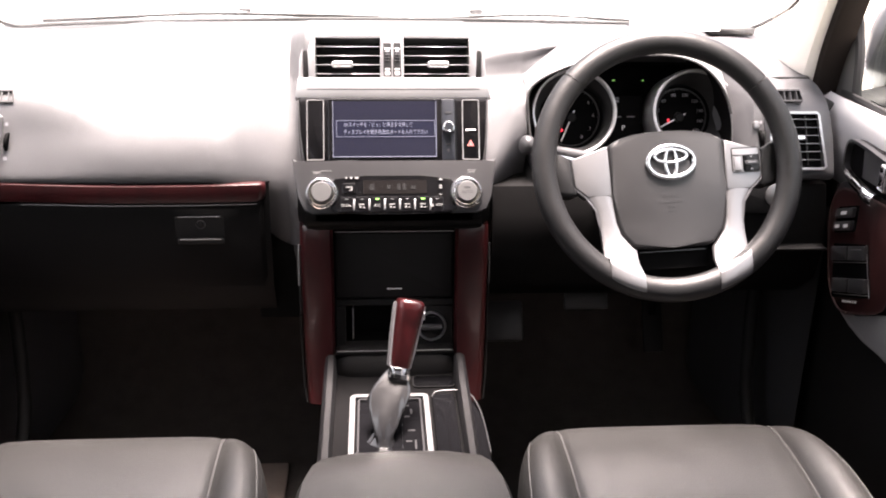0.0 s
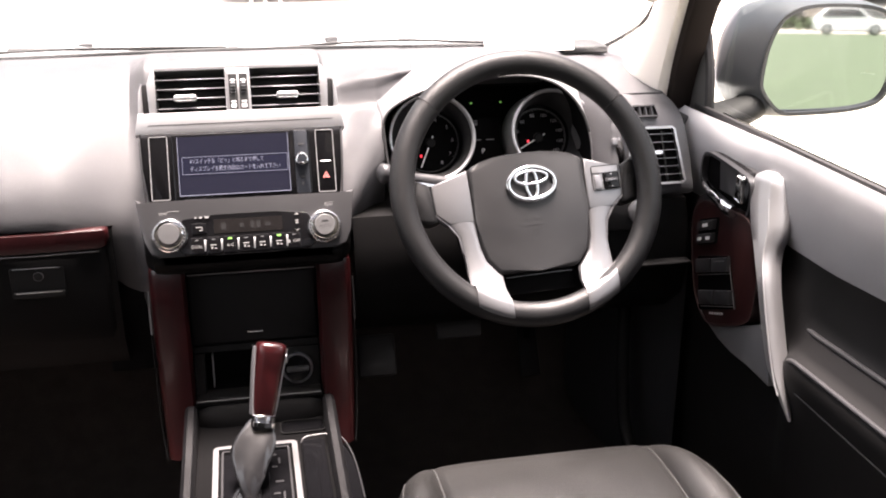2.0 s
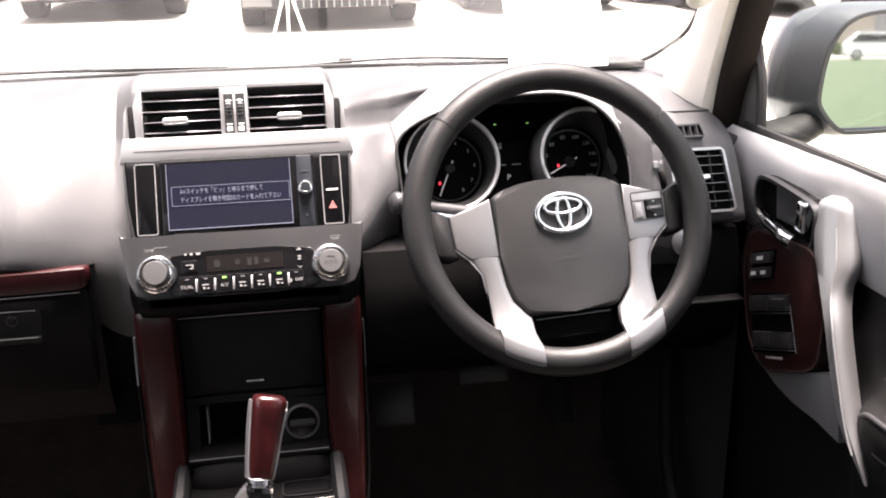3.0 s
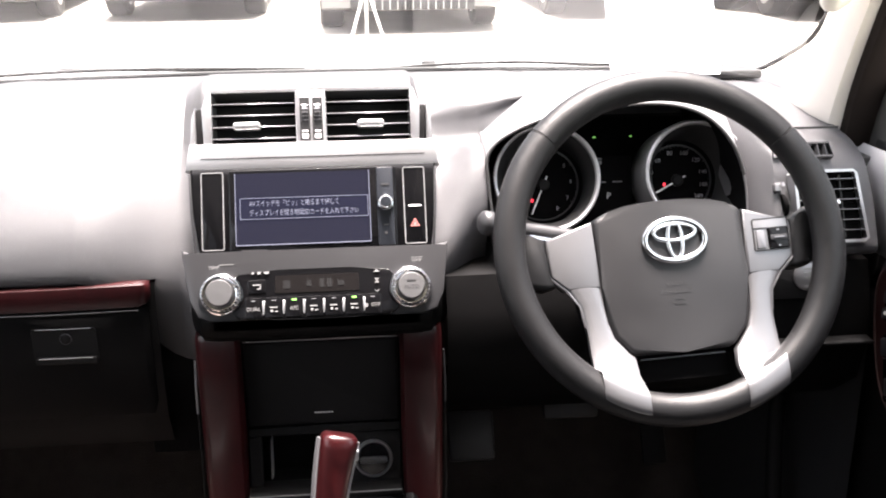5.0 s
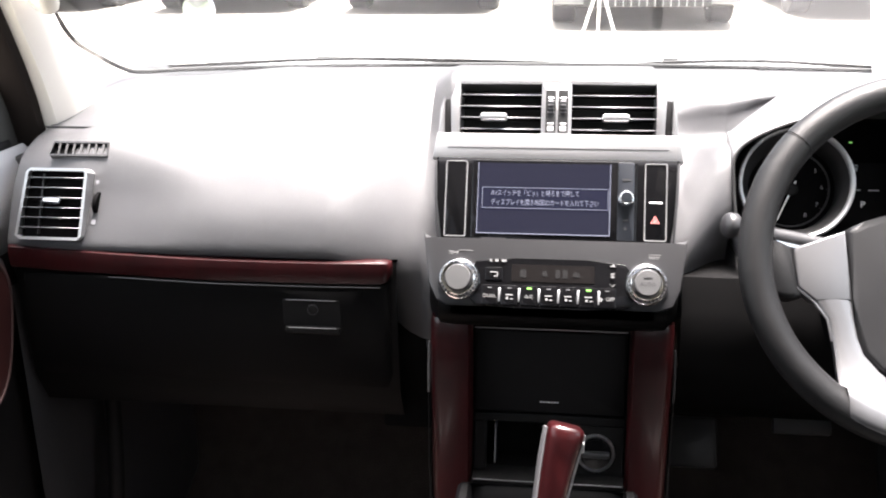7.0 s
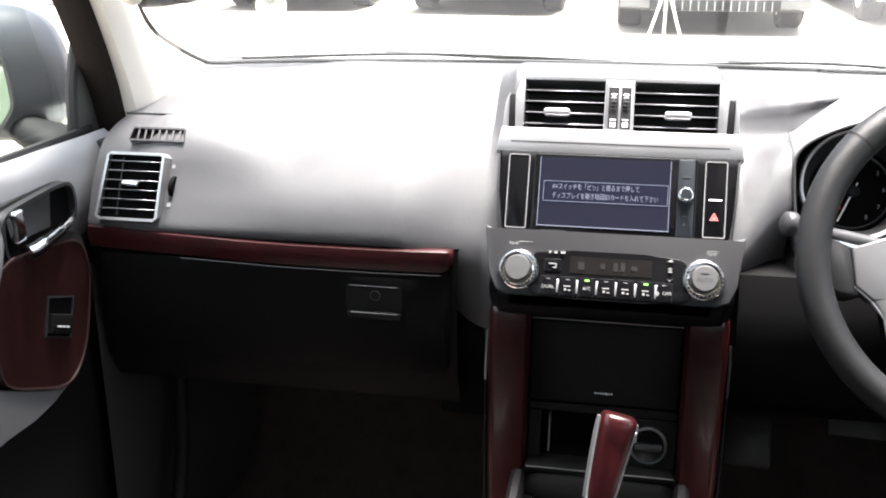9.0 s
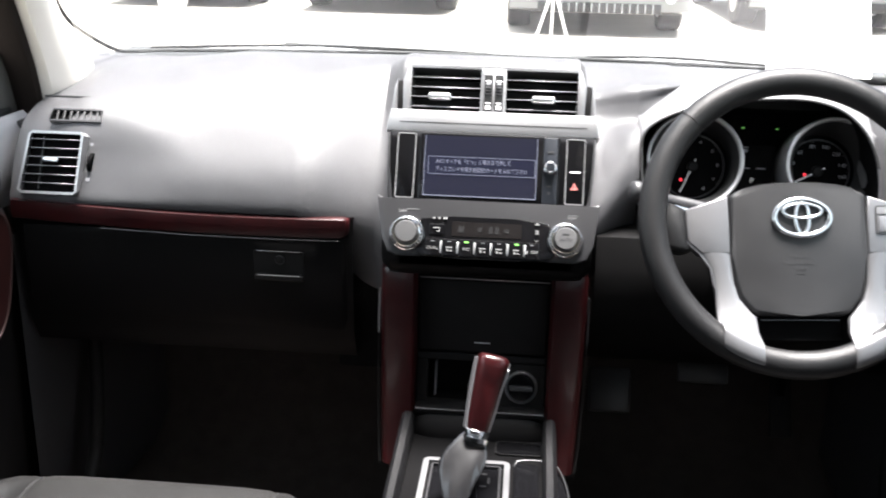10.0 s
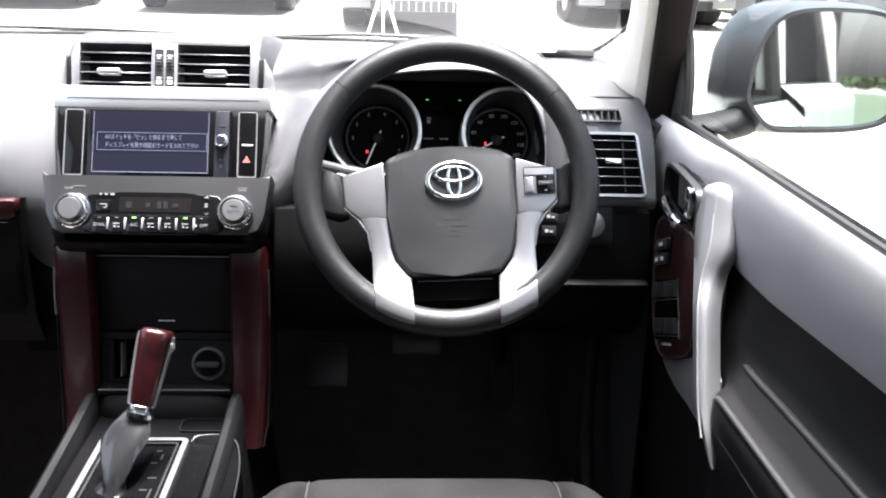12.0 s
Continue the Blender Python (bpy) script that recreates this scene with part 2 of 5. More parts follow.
def lathe(bm, m, prof, seg=32, sx=1.0, sy=1.0):
    """Turns the profile (radius, height) about the local z axis."""
    rings = []
    for r, z in prof:
        rings.append([bm.verts.new(m @ Vector((r * sx * math.cos(2 * math.pi * i / seg), r * sy * math.sin(2 * math.pi * i / seg), z))) for i in range(seg)])
    for a, b in zip(rings, rings[1:]):
        for i in range(seg):
            bm.faces.new((a[i], a[(i + 1) % seg], b[(i + 1) % seg], b[i]))
    bm.faces.new(rings[0][::-1])
    bm.faces.new(rings[-1])
    return bm


def loft(bm, rings, closed=False, caps=False):
    vs = [[bm.verts.new(p) for p in r] for r in rings]
    k = len(vs[0])
    for a, b in zip(vs, vs[1:]):
        for i in range(k if closed else k - 1):
            bm.faces.new((a[i], a[(i + 1) % k], b[(i + 1) % k], b[i]))
    if caps:
        bm.faces.new(vs[0][::-1])
        bm.faces.new(vs[-1])
    return bm


def sweep(bm, pts, rad, seg=12, closed=False, up=(0, 0, 1), flat=1.0):
    """A tube along pts; rad is a number or a list; flat squeezes it along the up side."""
    pts = [Vector(p) for p in pts]
    k = len(pts)
    rings = []
    for i, p in enumerate(pts):
        a = pts[i - 1] if (i or closed) else p
        b = pts[(i + 1) % k] if (i < k - 1 or closed) else p
        t = (b - a).normalized()
        side = t.cross(Vector(up)).normalized()
        u = side.cross(t).normalized()
        r = rad[i] if isinstance(rad, (list, tuple)) else rad
        rings.append([p + side * r * math.cos(2 * math.pi * j / seg) + u * r * flat * math.sin(2 * math.pi * j / seg) for j in range(seg)])
    if closed:
        vs = [[bm.verts.new(p) for p in r] for r in rings]
        for i in range(k):
            a, b = vs[i], vs[(i + 1) % k]
            for j in range(seg):
                bm.faces.new((a[j], a[(j + 1) % seg], b[(j + 1) % seg], b[j]))
        return bm
    return loft(bm, rings, True, True)


def curve_pts(keys, n=8):
    """A smooth line through the keys (Catmull-Rom)."""
    ks = [Vector(k) for k in keys]
    ks = [2 * ks[0] - ks[1]] + ks + [2 * ks[-1] - ks[-2]]
    out = []
    for i in range(1, len(ks) - 2):
        p0, p1, p2, p3 = ks[i - 1:i + 3]
        for j in range(n):
            t = j / n
            out.append(0.5 * ((2 * p1) + (p2 - p0) * t + (2 * p0 - 5 * p1 + 4 * p2 - p3) * t * t + (3 * p1 - p0 - 3 * p2 + p3) * t ** 3))
    return out + [ks[-2]]


def writing(name, text, m, size, mat, parent, align="CENTER", squeeze=1.0, spacing=1.0):
    cu = bpy.data.curves.new(name, "FONT")
    cu.body, cu.size, cu.align_x, cu.align_y, cu.space_character = text, size, align, "CENTER", spacing
    cu.resolution_u = 2
    tmp = bpy.data.objects.new(name, cu)
    scene.collection.objects.link(tmp)
    me = bpy.data.meshes.new_from_object(tmp.evaluated_get(bpy.context.evaluated_depsgraph_get()))
    bpy.data.objects.remove(tmp)
    me.name = name
    me.transform(m @ Matrix.Diagonal((squeeze, 1, 1, 1)))
    me.materials.clear()
    me.materials.append(mat)
    ob = new(name, me)
    ob.parent = parent
    ob.matrix_parent_inverse = Matrix.Identity(4) if parent.data else parent.matrix_basis.inverted()
    return ob


def bars(bm, m, rows, z):
    """Thin raised strips (x0, y0, x1, y1)."""
    for x0, y0, x1, y1 in rows:
        box(bm, m, (x0, y0, z), (x1, y1, z + 0.0006))
    return bm


def strips(name, m, rows, z, mat, parent, label=""):
    """Each strip as a part of its own."""
    for r in rows:
        part(name, bars(B(), m, [r], z), mat, parent, label, 0)


def B():
    return bmesh.new()


# ---- cabin shell ----
FLOOR_Z = 0.40
floor = tagged(part("floor", loft(B(), [[Vector((x, y, z)) for y, z in ((-2.6, 0.42), (-0.5, FLOOR_Z), (0.2, FLOOR_Z), (0.38, 0.46), (0.52, 0.62), (0.56, 0.8))]
               for x in (-0.80, -0.4, 0, 0.4, 0.80)]), CARPET), "black carpeted cabin floor and sloping toe board", "floor", kind="structure")
tagged(part("wall_front", box(B(), IDENT, (-0.80, 0.57, 0.4), (0.80, 0.61, 1.2), 0.01), DARK), "dark bulkhead behind the dashboard", "wall", kind="structure")
tagged(part("wall_front", box(B(), IDENT, (-.76, .405, 1.205), (.76, .62, 1.228), .004), RUBBER), "black cowl under the windscreen", "wall", kind="structure")
for s in (-1, 1):
    # Hidden wall added to keep daylight out of the space under the dash.
    tagged(part("wall_side", box(B(), IDENT, (min(s * .752, s * .80), .13, .4), (max(s * .752, s * .80), .61, 1.165), .004), RUBBER), "unseen side wall ahead of the door, blocking light", "wall", kind="structure")
    tagged(part("body_side", loft(B(), [[Vector((s * x, y, z)) for x, z in ((.80, 1.165), (.87, 1.13), (.89, .95), (.88, .7), (.84, .45))] for y in (.175, .4, .62, 1.2, 1.75)]), BODY), "white front wing of the car", "panel", kind="structure")
# Unseen cabin rear, added to block light from behind; the tinted panes meter it.
tagged(part("wall_rear", box(B(), IDENT, (-0.80, -2.66, 0.4), (0.80, -2.61, 1.2), 0.01), DARK), "unseen dark rear wall closing the cabin to light", "wall", kind="structure")
tagged(part("rear_window", box(B(), IDENT, (-.79, -2.64, 1.19), (.79, -2.62, 1.76)), PRIVACY), "dark privacy glass of the tailgate", "window", kind="structure")


def roof_ring(y, z, w):
    return [Vector((w * math.sin(a), y, z - 0.07 * (1 - math.cos(a)) * 1.2)) for a in [radians(d) for d in range(-90, 91, 15)]]


# Unseen roof, added to close the cabin so that its lower part falls dark.
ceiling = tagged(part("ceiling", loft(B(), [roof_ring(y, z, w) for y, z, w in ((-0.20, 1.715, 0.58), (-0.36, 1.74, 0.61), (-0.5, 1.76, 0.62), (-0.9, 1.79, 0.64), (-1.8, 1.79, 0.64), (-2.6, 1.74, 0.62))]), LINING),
                 "unseen beige fabric roof lining shading the cabin", "ceiling", kind="structure")
for s in (-1, 1):
    rail = [(s * 0.80, -0.98, 1.22), (s * 0.80, -2.62, 1.22), (s * 0.80, -2.62, 0.4), (s * 0.80, -0.98, 0.4)]
    bm = B()
    outer = [bm.verts.new(p) for p in rail]
    inner = [bm.verts.new((p[0] - s * 0.04, p[1], p[2])) for p in rail]
    bm.faces.new(outer), bm.faces.new(inner[::-1])
    for i in range(4):
        bm.faces.new((outer[i], outer[(i + 1) % 4], inner[(i + 1) % 4], inner[i]))
    tagged(part("wall_side", bm, DARK), "unseen dark rear side closing the cabin to light", "wall", kind="structure")
    tagged(part("rear_window", loft(B(), [[Vector((s * (.79 - t * .13), y, 1.22 + t * .5)) for y in (-2.62, -1.8, -.98)] for t in (0, .5, 1)]), PRIVACY), "dark privacy glass beside the rear seats", "window", kind="structure")
    for y0, y1 in ((-0.98, -1.10), (-2.50, -2.62)):
        bm = B()
        loft(bm, [[Vector((s * x, y, z)) for x, y in ((0.80 - t, y0), (0.80 - t, y1), (0.74 - t, y1), (0.74 - t, y0))] for z, t in ((1.2, 0), (1.45, 0.03), (1.70, 0.12))], True, True)
        tagged(part("pillar", bm, BEIGE), "beige roof pillar behind the doors", "pillar", kind="structure")

# ---- dashboard ----
dash = thing("dashboard", (0, 0.2, 1.0), "dark grey grained plastic dashboard with red wood strip", "dashboard")
P_END = [(.42, 1.238), (.34, 1.238), (.26, 1.232), (.19, 1.219), (.136, 1.203), (.098, 1.176), (.073, 1.126), (.052, 1.085), (.043, 1.060), (.06, 1.048)]
P_TIP = [(.42, 1.240), (.34, 1.226), (.26, 1.208), (.19, 1.193), (.150, 1.185), (.11, 1.167), (.076, 1.126), (.055, 1.085), (.045, 1.060), (.06, 1.048)]
P_PAS = [(.42, 1.252), (.34, 1.256), (.27, 1.250), (.20, 1.230), (.14, 1.192), (.094, 1.148), (.062, 1.112), (.047, 1.082), (.044, 1.058), (.06, 1.048)]
P_SIDE = [(.42, 1.254), (.34, 1.262), (.29, 1.262), (.240, 1.250), (.190, 1.205), (.138, 1.148), (.098, 1.098), (.074, 1.05), (.074, 1.000), (.084, .930)]
P_CEN = [(.42, 1.256), (.34, 1.268), (.28, 1.274), (.205, 1.272), (.168, 1.215), (.128, 1.145), (.092, 1.08), (.062, 1.02), (.05, .975), (.07, .93)]
P_SIDE_R = [(.42, 1.252), (.36, 1.247), (.30, 1.239), (.234, 1.226), (.217, 1.206), (.200, 1.187), (.138, 1.140), (.086, 1.096), (.062, 1.045), (.09, .955)]
P_SR = [(.42, 1.253), (.36, 1.252), (.30, 1.250), (.217, 1.244), (.201, 1.218), (.186, 1.195), (.152, 1.190), (.122, 1.168), (.100, 1.112), (.13, 1.03)]
P_SRB = [(.42, 1.253), (.36, 1.252), (.30, 1.250), (.215, 1.245), (.200, 1.220), (.185, 1.195), (.200, 1.193), (.22, 1.192), (.25, 1.190), (.28, 1.188)]
P_POINT = [(.42, 1.253), (.36, 1.253), (.30, 1.253), (.196, 1.2540), (.191, 1.2505), (.186, 1.2470), (.20, 1.245), (.22, 1.244), (.25, 1.243), (.28, 1.242)]
P_BACK = [(.42, 1.250), (.35, 1.252), (.31, 1.246), (.285, 1.235), (.284, 1.230), (.283, 1.225), (.282, 1.220), (.281, 1.215), (.281, 1.210), (.28, 1.205)]
P_FLANK = [(.42, 1.250), (.35, 1.251), (.28, 1.247), (.225, 1.234), (.185, 1.208), (.148, 1.173), (.114, 1.130), (.092, 1.085), (.082, 1.06), (.08, 1.04)]
PROFILES = [(-.745, P_TIP), (-.640, P_END), (-.60, P_END), (-.43, P_PAS), (-.225, P_PAS), (-.175, P_SIDE), (-.145, P_CEN), (.132, P_CEN), (.148, P_SIDE_R), (.226, P_SR), (.232, P_SRB),
        (.297, P_POINT), (.305, P_BACK), (.573, P_BACK), (.580, P_FLANK), (.607, P_END), (.640, P_END), (.745, P_TIP)]


def ease(x, x0, x1):
    t = min(1, max(0, (x - x0) / (x1 - x0)))
    return t * t * (3 - 2 * t)


def dash_profile(x):
    if -.40 < x < -.175:
        # the pad flows into the stack over a wide stretch at the top, over a short one below
        ts = [ease(x, -.40 + .02 * i, -.165) if i < 5 else ease(x, -.30, -.170) for i in range(10)]
        return [(p[0] * (1 - t) + q[0] * t, p[1] * (1 - t) + q[1] * t) for p, q, t in zip(P_PAS, P_SIDE, ts)]
    for (xa, a), (xb, b) in zip(PROFILES, PROFILES[1:]):
        if xa <= x <= xb:
            t = (x - xa) / (xb - xa) if a is P_SRB else ease(x, xa, xb)
            return [(p[0] * (1 - t) + q[0] * t, p[1] * (1 - t) + q[1] * t) for p, q in zip(a, b)]


def refine(prof, n=4):
    return [(p.x, p.y) for p in curve_pts([(a, b, 0) for a, b in prof], n)]


bm = B()
xs = sorted({round(-.743 + i * .01486, 4) for i in range(101)} | {-.225, -.2, -.175, -.145, .132, .14, .148, .17, .2, .222, .226, .232, .24, .25, .26, .27, .28, .29, .297, .301, .305, -.3, -.33, .600, .607})
loft(bm, [[Vector((x, y, z)) for y, z in refine(dash_profile(x))] for x in xs])
bmesh.ops.solidify(bm, geom=bm.faces[:], thickness=-0.006)
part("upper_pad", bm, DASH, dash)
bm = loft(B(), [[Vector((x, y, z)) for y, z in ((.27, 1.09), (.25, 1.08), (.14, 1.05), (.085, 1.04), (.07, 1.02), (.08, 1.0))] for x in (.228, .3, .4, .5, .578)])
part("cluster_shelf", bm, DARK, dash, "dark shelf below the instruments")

# Their colour carries the shade under the wood strip.
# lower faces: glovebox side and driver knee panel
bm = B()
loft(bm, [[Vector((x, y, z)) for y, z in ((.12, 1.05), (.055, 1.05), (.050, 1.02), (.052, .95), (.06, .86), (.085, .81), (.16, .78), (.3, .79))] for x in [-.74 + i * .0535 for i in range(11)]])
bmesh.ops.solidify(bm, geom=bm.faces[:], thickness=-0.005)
part("lower_panel", bm, DARK, dash, "black passenger lower panel, deepened for shade")
bm = B()
loft(bm, [[Vector((x, y, z)) for y, z in ((.14, 1.045), (.062, 1.04), (.045, 1.0), (.03, .94), (.05, .87), (.11, .82), (.3, .80))] for x in [.165 + i * .0479 for i in range(13)]])
bmesh.ops.solidify(bm, geom=bm.faces[:], thickness=-0.005)
part("lower_panel", bm, DARK, dash, "black knee panel under the wheel, deepened for shade")
part("panel_filler", box(B(), IDENT, (-.235, .085, .79), (-.145, .14, 1.0), .004), BLACK, dash)
part("panel_seam", box(B(), IDENT, (.56, .008, .938), (.735, .034, .943), .0015), DARK, dash)

# glovebox lid with latch
GB = frame_at(0, 0.0468, 0.98, -1.5)
bm = B()
loft(bm, [[Vector((x, y + d, z)) for y, z in ((.056, 1.0225), (.046, 1.0215), (.0425, 1.010), (.044, .95), (.052, .885), (.066, .848), (.095, .822), (.14, .812))]
          for x, d in ((-.733, .05), (-.731, .010), (-.725, .0), (-.60, 0), (-.40, 0), (-.222, 0), (-.215, .006), (-.211, .05))])
bmesh.ops.solidify(bm, geom=bm.faces[:], thickness=-.004)
lid = part("glovebox_lid", bm, DARK, dash, "black glovebox lid, deepened for shade")
end = []
for z in (1.06, 1.03, 1.0, .95, .90, .85, .80):
    x = -.213 + (1.06 - z) * .19
    end.append([Vector((a, b, z)) for a, b in ((x - .006, .125), (x, .096), (x + .008, .088), (-.163, .083), (-.150, .094))])
# Continues the grey dash; charcoal here puts its downward fade into the colour.
part("panel_end_shaded", loft(B(), end), TRIM, dash, "side of the centre stack, dash grey darkened for shade")
part("latch_back", prism(B(), GB, rounded(-.359, -.029, -.281, .017, .004), .003, .0046), DARK, lid)
part("latch_edge", sweep(B(), [GB @ Vector((-.354 + .0170 * i, .0176, .0052)) for i in range(5)], .0006, 6), DULL, lid)
part("latch_recess", outline(B(), GB, rounded(-.360, -.030, -.280, .018, .004), .0010, .003, .0050), DARK, lid)
part("latch_handle", prism(B(), GB, rounded(-.357, -.030, -.281, -.020, .003), .003, .010, .002), DARK, lid)
part("latch_edge", sweep(B(), [GB @ Vector((-.352 + .0165 * i, -.0205, .0102)) for i in range(5)], .0007, 6), DULL, lid)
part("lock_ring", outline(B(), GB, [(-.318 + .0075 * math.cos(i * .3927), .004 + .0075 * math.sin(i * .3927)) for i in range(16)], .001, .0045, .0068), TRIM, lid)
part("lock", lathe(B(), GB @ pose(-.318, .004, .006), [(.007, -.004), (.007, .0), (.005, .001)], 20), DARK, lid)
# wood strip
bm = B()
top = [(-.740, 1.0625), (-.60, 1.0565), (-.456, 1.0520), (-.32, 1.0520), (-.225, 1.0538)]
bot = [(-.740, 1.0310), (-.60, 1.0250), (-.456, 1.0208), (-.32, 1.0208), (-.225, 1.0225)]
rings = []
for (x, zt), (_, zb) in zip([(p.x, p.y) for p in curve_pts([(a, b, 0) for a, b in top], 5)], [(p.x, p.y) for p in curve_pts([(a, b, 0) for a, b in bot], 5)]):
    h = zt - zb
    rings.append([Vector((x, y, zb + h * t)) for y, t in ((.055, 1), (.0435, 1), (.0400, .95), (.0385, .7), (.0385, .35), (.0400, .05), (.0435, 0), (.055, 0))])
for k in range(1, 6):
    a = k / 5
    x = -.225 + .015 * math.sin(a * 1.57)
    s = 1 - .62 * a * a
    rings.append([Vector((x, y + .012 * a * a, 1.0387 + .002 * a + (z - .5) * .0303 * s)) for y, z in ((.055, 1), (.0435, 1), (.0400, .95), (.0385, .7), (.0385, .35), (.0400, .05), (.0435, 0), (.055, 0))])
part("wood_strip", loft(bm, rings, True, True), WOOD, dash, "glossy red-brown wood strip")
# Lighter bead painted in as the highlight on the lid's top edge.
part("lid_highlight", sweep(B(), [(x, .0390, z - .0030) for x, z in bot[1:]], .0009, 6), TRIM, dash)
part("airbag_mark", bars(B(), frame_at(-.60, .0475, 1.0690, 16), [(-.02 + i * .0062, -.002, -.0155 + i * .0062, .002) for i in range(7)], .001), TRIM, dash)


# side air vents at the dash ends
def side_vent(s):
    m = frame_at(s * .6735, .060, 1.116, 18) @ Matrix(((1, -s * .085, 0, 0), (0, 1, 0, 0), (0, 0, 1, 0), (0, 0, 0, 1)))
    rim = [(-.0415, -.0475), (.0405, -.0475), (.0460, -.042), (.0460, .044), (.0400, .0495), (-.0360, .0495), (-.0415, .044), (-.0485, -.042)]
    sv = part("side_vent", outline(B(), m, [(-s * x, y) for x, y in rim][::-s], .0038, -.05, .0105), SILVER, dash, "silver-framed side air vent")
    part("duct", box(B(), m, (-.0420, -.0440, -.03), (.0420, .0460, .002)), BLACK, sv)
    for i in range(6):
        v = -.031 + i * .0135
        x0, x1 = sorted((s * (.0447 - .0066 * (v + .042) / .086), -s * .0427))
        part("slat", box(B(), m, (x0, v - .0012, .005), (x1, v + .0008, .0090), .0006, 1), BLACK, sv)
        part("slat_edge", box(B(), m, (x0, v - .0004, .0088), (x1, v + .0007, .0096), .0003, 1), STALKTIP, sv)
    part("vane_tab", prism(B(), m, rounded(-.013, .001, .013, .009, .003), .002, .014, .002), CHROME, sv)
    part("vane", box(B(), m, (s * .018 - .001, -.04, .002), (s * .018 + .001, .042, .006)), RUBBER, sv)
    w = m @ pose(-s * .0555, .004, -.003)
    part("thumbwheel", lathe(B(), w @ pose(0, 0, -.010, 0, 90, 0), [(.0150, -.0030), (.0158, -.0020), (.0158, .0020), (.0150, .0030)], 24), BLACK, sv)
    strips("thumbwheel_mark", w, [(-.003, -.029, .003, -.023), (-.002, .026, .002, .031)], .0005, GREYPRINT, sv)
    g = frame_at(s * .650, .104, 1.183, 40)
    gr = part("demister_grille", outline(B(), g, [(-.042, -.011), (.042, -.011), (.039, .011), (-.039, .011)], .0025, -.012, .0035), TRIM, dash)
    part("duct", box(B(), g, (-.038, -.009, -.02), (.038, .009, -.002)), BLACK, gr)
    for i in range(7):
        part("slat", box(B(), g @ pose(-.031 + i * .0105, 0, 0, 0, 25, 0), (-.0012, -.0095, -.004), (.0012, .0095, .003)), TRIM, gr)
    part("end_seam", box(B(), IDENT, (s * .66 - .06, .1455, 1.2035), (s * .66 + .06, .1468, 1.2066)), TRIM, dash)


side_vent(-1), side_vent(1)

# binnacle hood round the instruments
bm = B()
HOODLINE = [(.238, 1.060), (.232, 1.105), (.228, 1.150), (.230, 1.186), (.262, 1.211), (.33, 1.233), (.42, 1.242), (.485, 1.240), (.532, 1.222), (.565, 1.184), (.578, 1.132), (.574, 1.07)]
hl = [(p.x, p.y) for p in curve_pts([(a, b, 0) for a, b in HOODLINE], 6)]
cx0, cz0 = .418, 1.12


def hood_ring(y, grow, lift, rise=0.0):
    out = []
    for x, z in hl:
        h = cz0 + (z - cz0) * (1 + grow) + lift
        out.append(Vector((cx0 + (x - cx0) * (1 + grow), y + (z - 1.12) * .42, h + (1.251 - h) * rise * ease(z, 1.10, 1.18))))
    return out


def hood_top(rings):
    # towards the stack the hood's top runs back as a shelf under the steep facet of the pad
    for i, (x, z) in enumerate(hl):
        f = min(1, max(0, (.297 - x) / .065))
        lip = rings[0][i]
        low = Vector((0, .194 * f + .184 * (1 - f), 1.203 * f + 1.2570 * (1 - f)))
        side = x < .26 and z < 1.187
        w = ease(x, .50, .42) * (1 if side else ease(z, 1.165, 1.190))
        top = lip.z + .016 * ease(z, 1.165, 1.187) if side else 2.0
        for r, to in zip(rings[1:], (lip.lerp(low, .5), low, low + Vector((0, .02, -.004 * f)), Vector((0, .30, low.z - .010 * f - .003)), Vector((0, .37, low.z - .012 * f - .002)))):
            r[i] = r[i].lerp(Vector((max(r[i].x, x - .003), to.y, min(to.z, top))), w)


rings = [hood_ring(.19, -.03, 0), hood_ring(.13, -.015, .0), hood_ring(.100, -.004, .0), hood_ring(.0960, .001, .0005), hood_ring(.0985, .010, .001), hood_ring(.110, .018, .002, .08), hood_ring(.15, .034, .006, .35), hood_ring(.20, .048, .008, .7), hood_ring(.28, .056, .008, .97), hood_ring(.34, .06, .006, 1.0)]
hood_top(rings[4:])
part("binnacle_hood", loft(bm, rings[2:]), DASH, dash, "hood over the instruments", 30)
# Grey lining drawn in deep black, so the hood's inner shade is in the colour.
part("hood_shade_lining", loft(B(), [hood_ring(.26, -.04, 0)] + rings[:3]), BLACK, dash, "lining inside the hood, blackened for its shade")
part("hood_edge", sweep(B(), [p + Vector((0, -.001, 0)) for p in hood_ring(.0955, .004, .0005)][4:-8], .0022, 8), RUBBER, dash)

# driver-side button panel and start button
m = frame_at(.60, .040, 1.032, 10)
bp = part("button_panel", prism(B(), m, rounded(-.065, -.034, .078, .024, .006), -.06, .003, .002), DARK, dash, "black switch panel beside the wheel")
for i, (u, v) in enumerate(((-.042, .008), (-.018, .008), (-.046, -.014), (-.020, -.014))):
    part("button", prism(B(), m, rounded(u - .011, v - .008, u + .011, v + .008, .002), .002, .006, .001), TRIM, bp)
    strips("button_mark", m, [(u - .006, v - .002, u - .001, v + .003), (u + .001, v - .002, u + .006, v + .001)], .0062, WHITE, bp)
part("start_button", lathe(B(), m @ pose(.045, -.003, .002), [(.019, 0), (.019, .004), (.0165, .006), (.015, .004), (.013, .005), (.0, .0055)], 32), TRIM, bp, "round engine start button")
part("start_ring", lathe(B(), m @ pose(.045, -.003, .003), [(.0200, 0), (.0200, .004), (.0180, .0055)], 32), DULL, bp)
strips("start_mark", m, [(.036, .006, .054, .008), (.037, .000, .053, .002), (.038, -.006, .052, -.004), (.037, -.0175, .053, -.0155)], .0082, PRINT, bp)

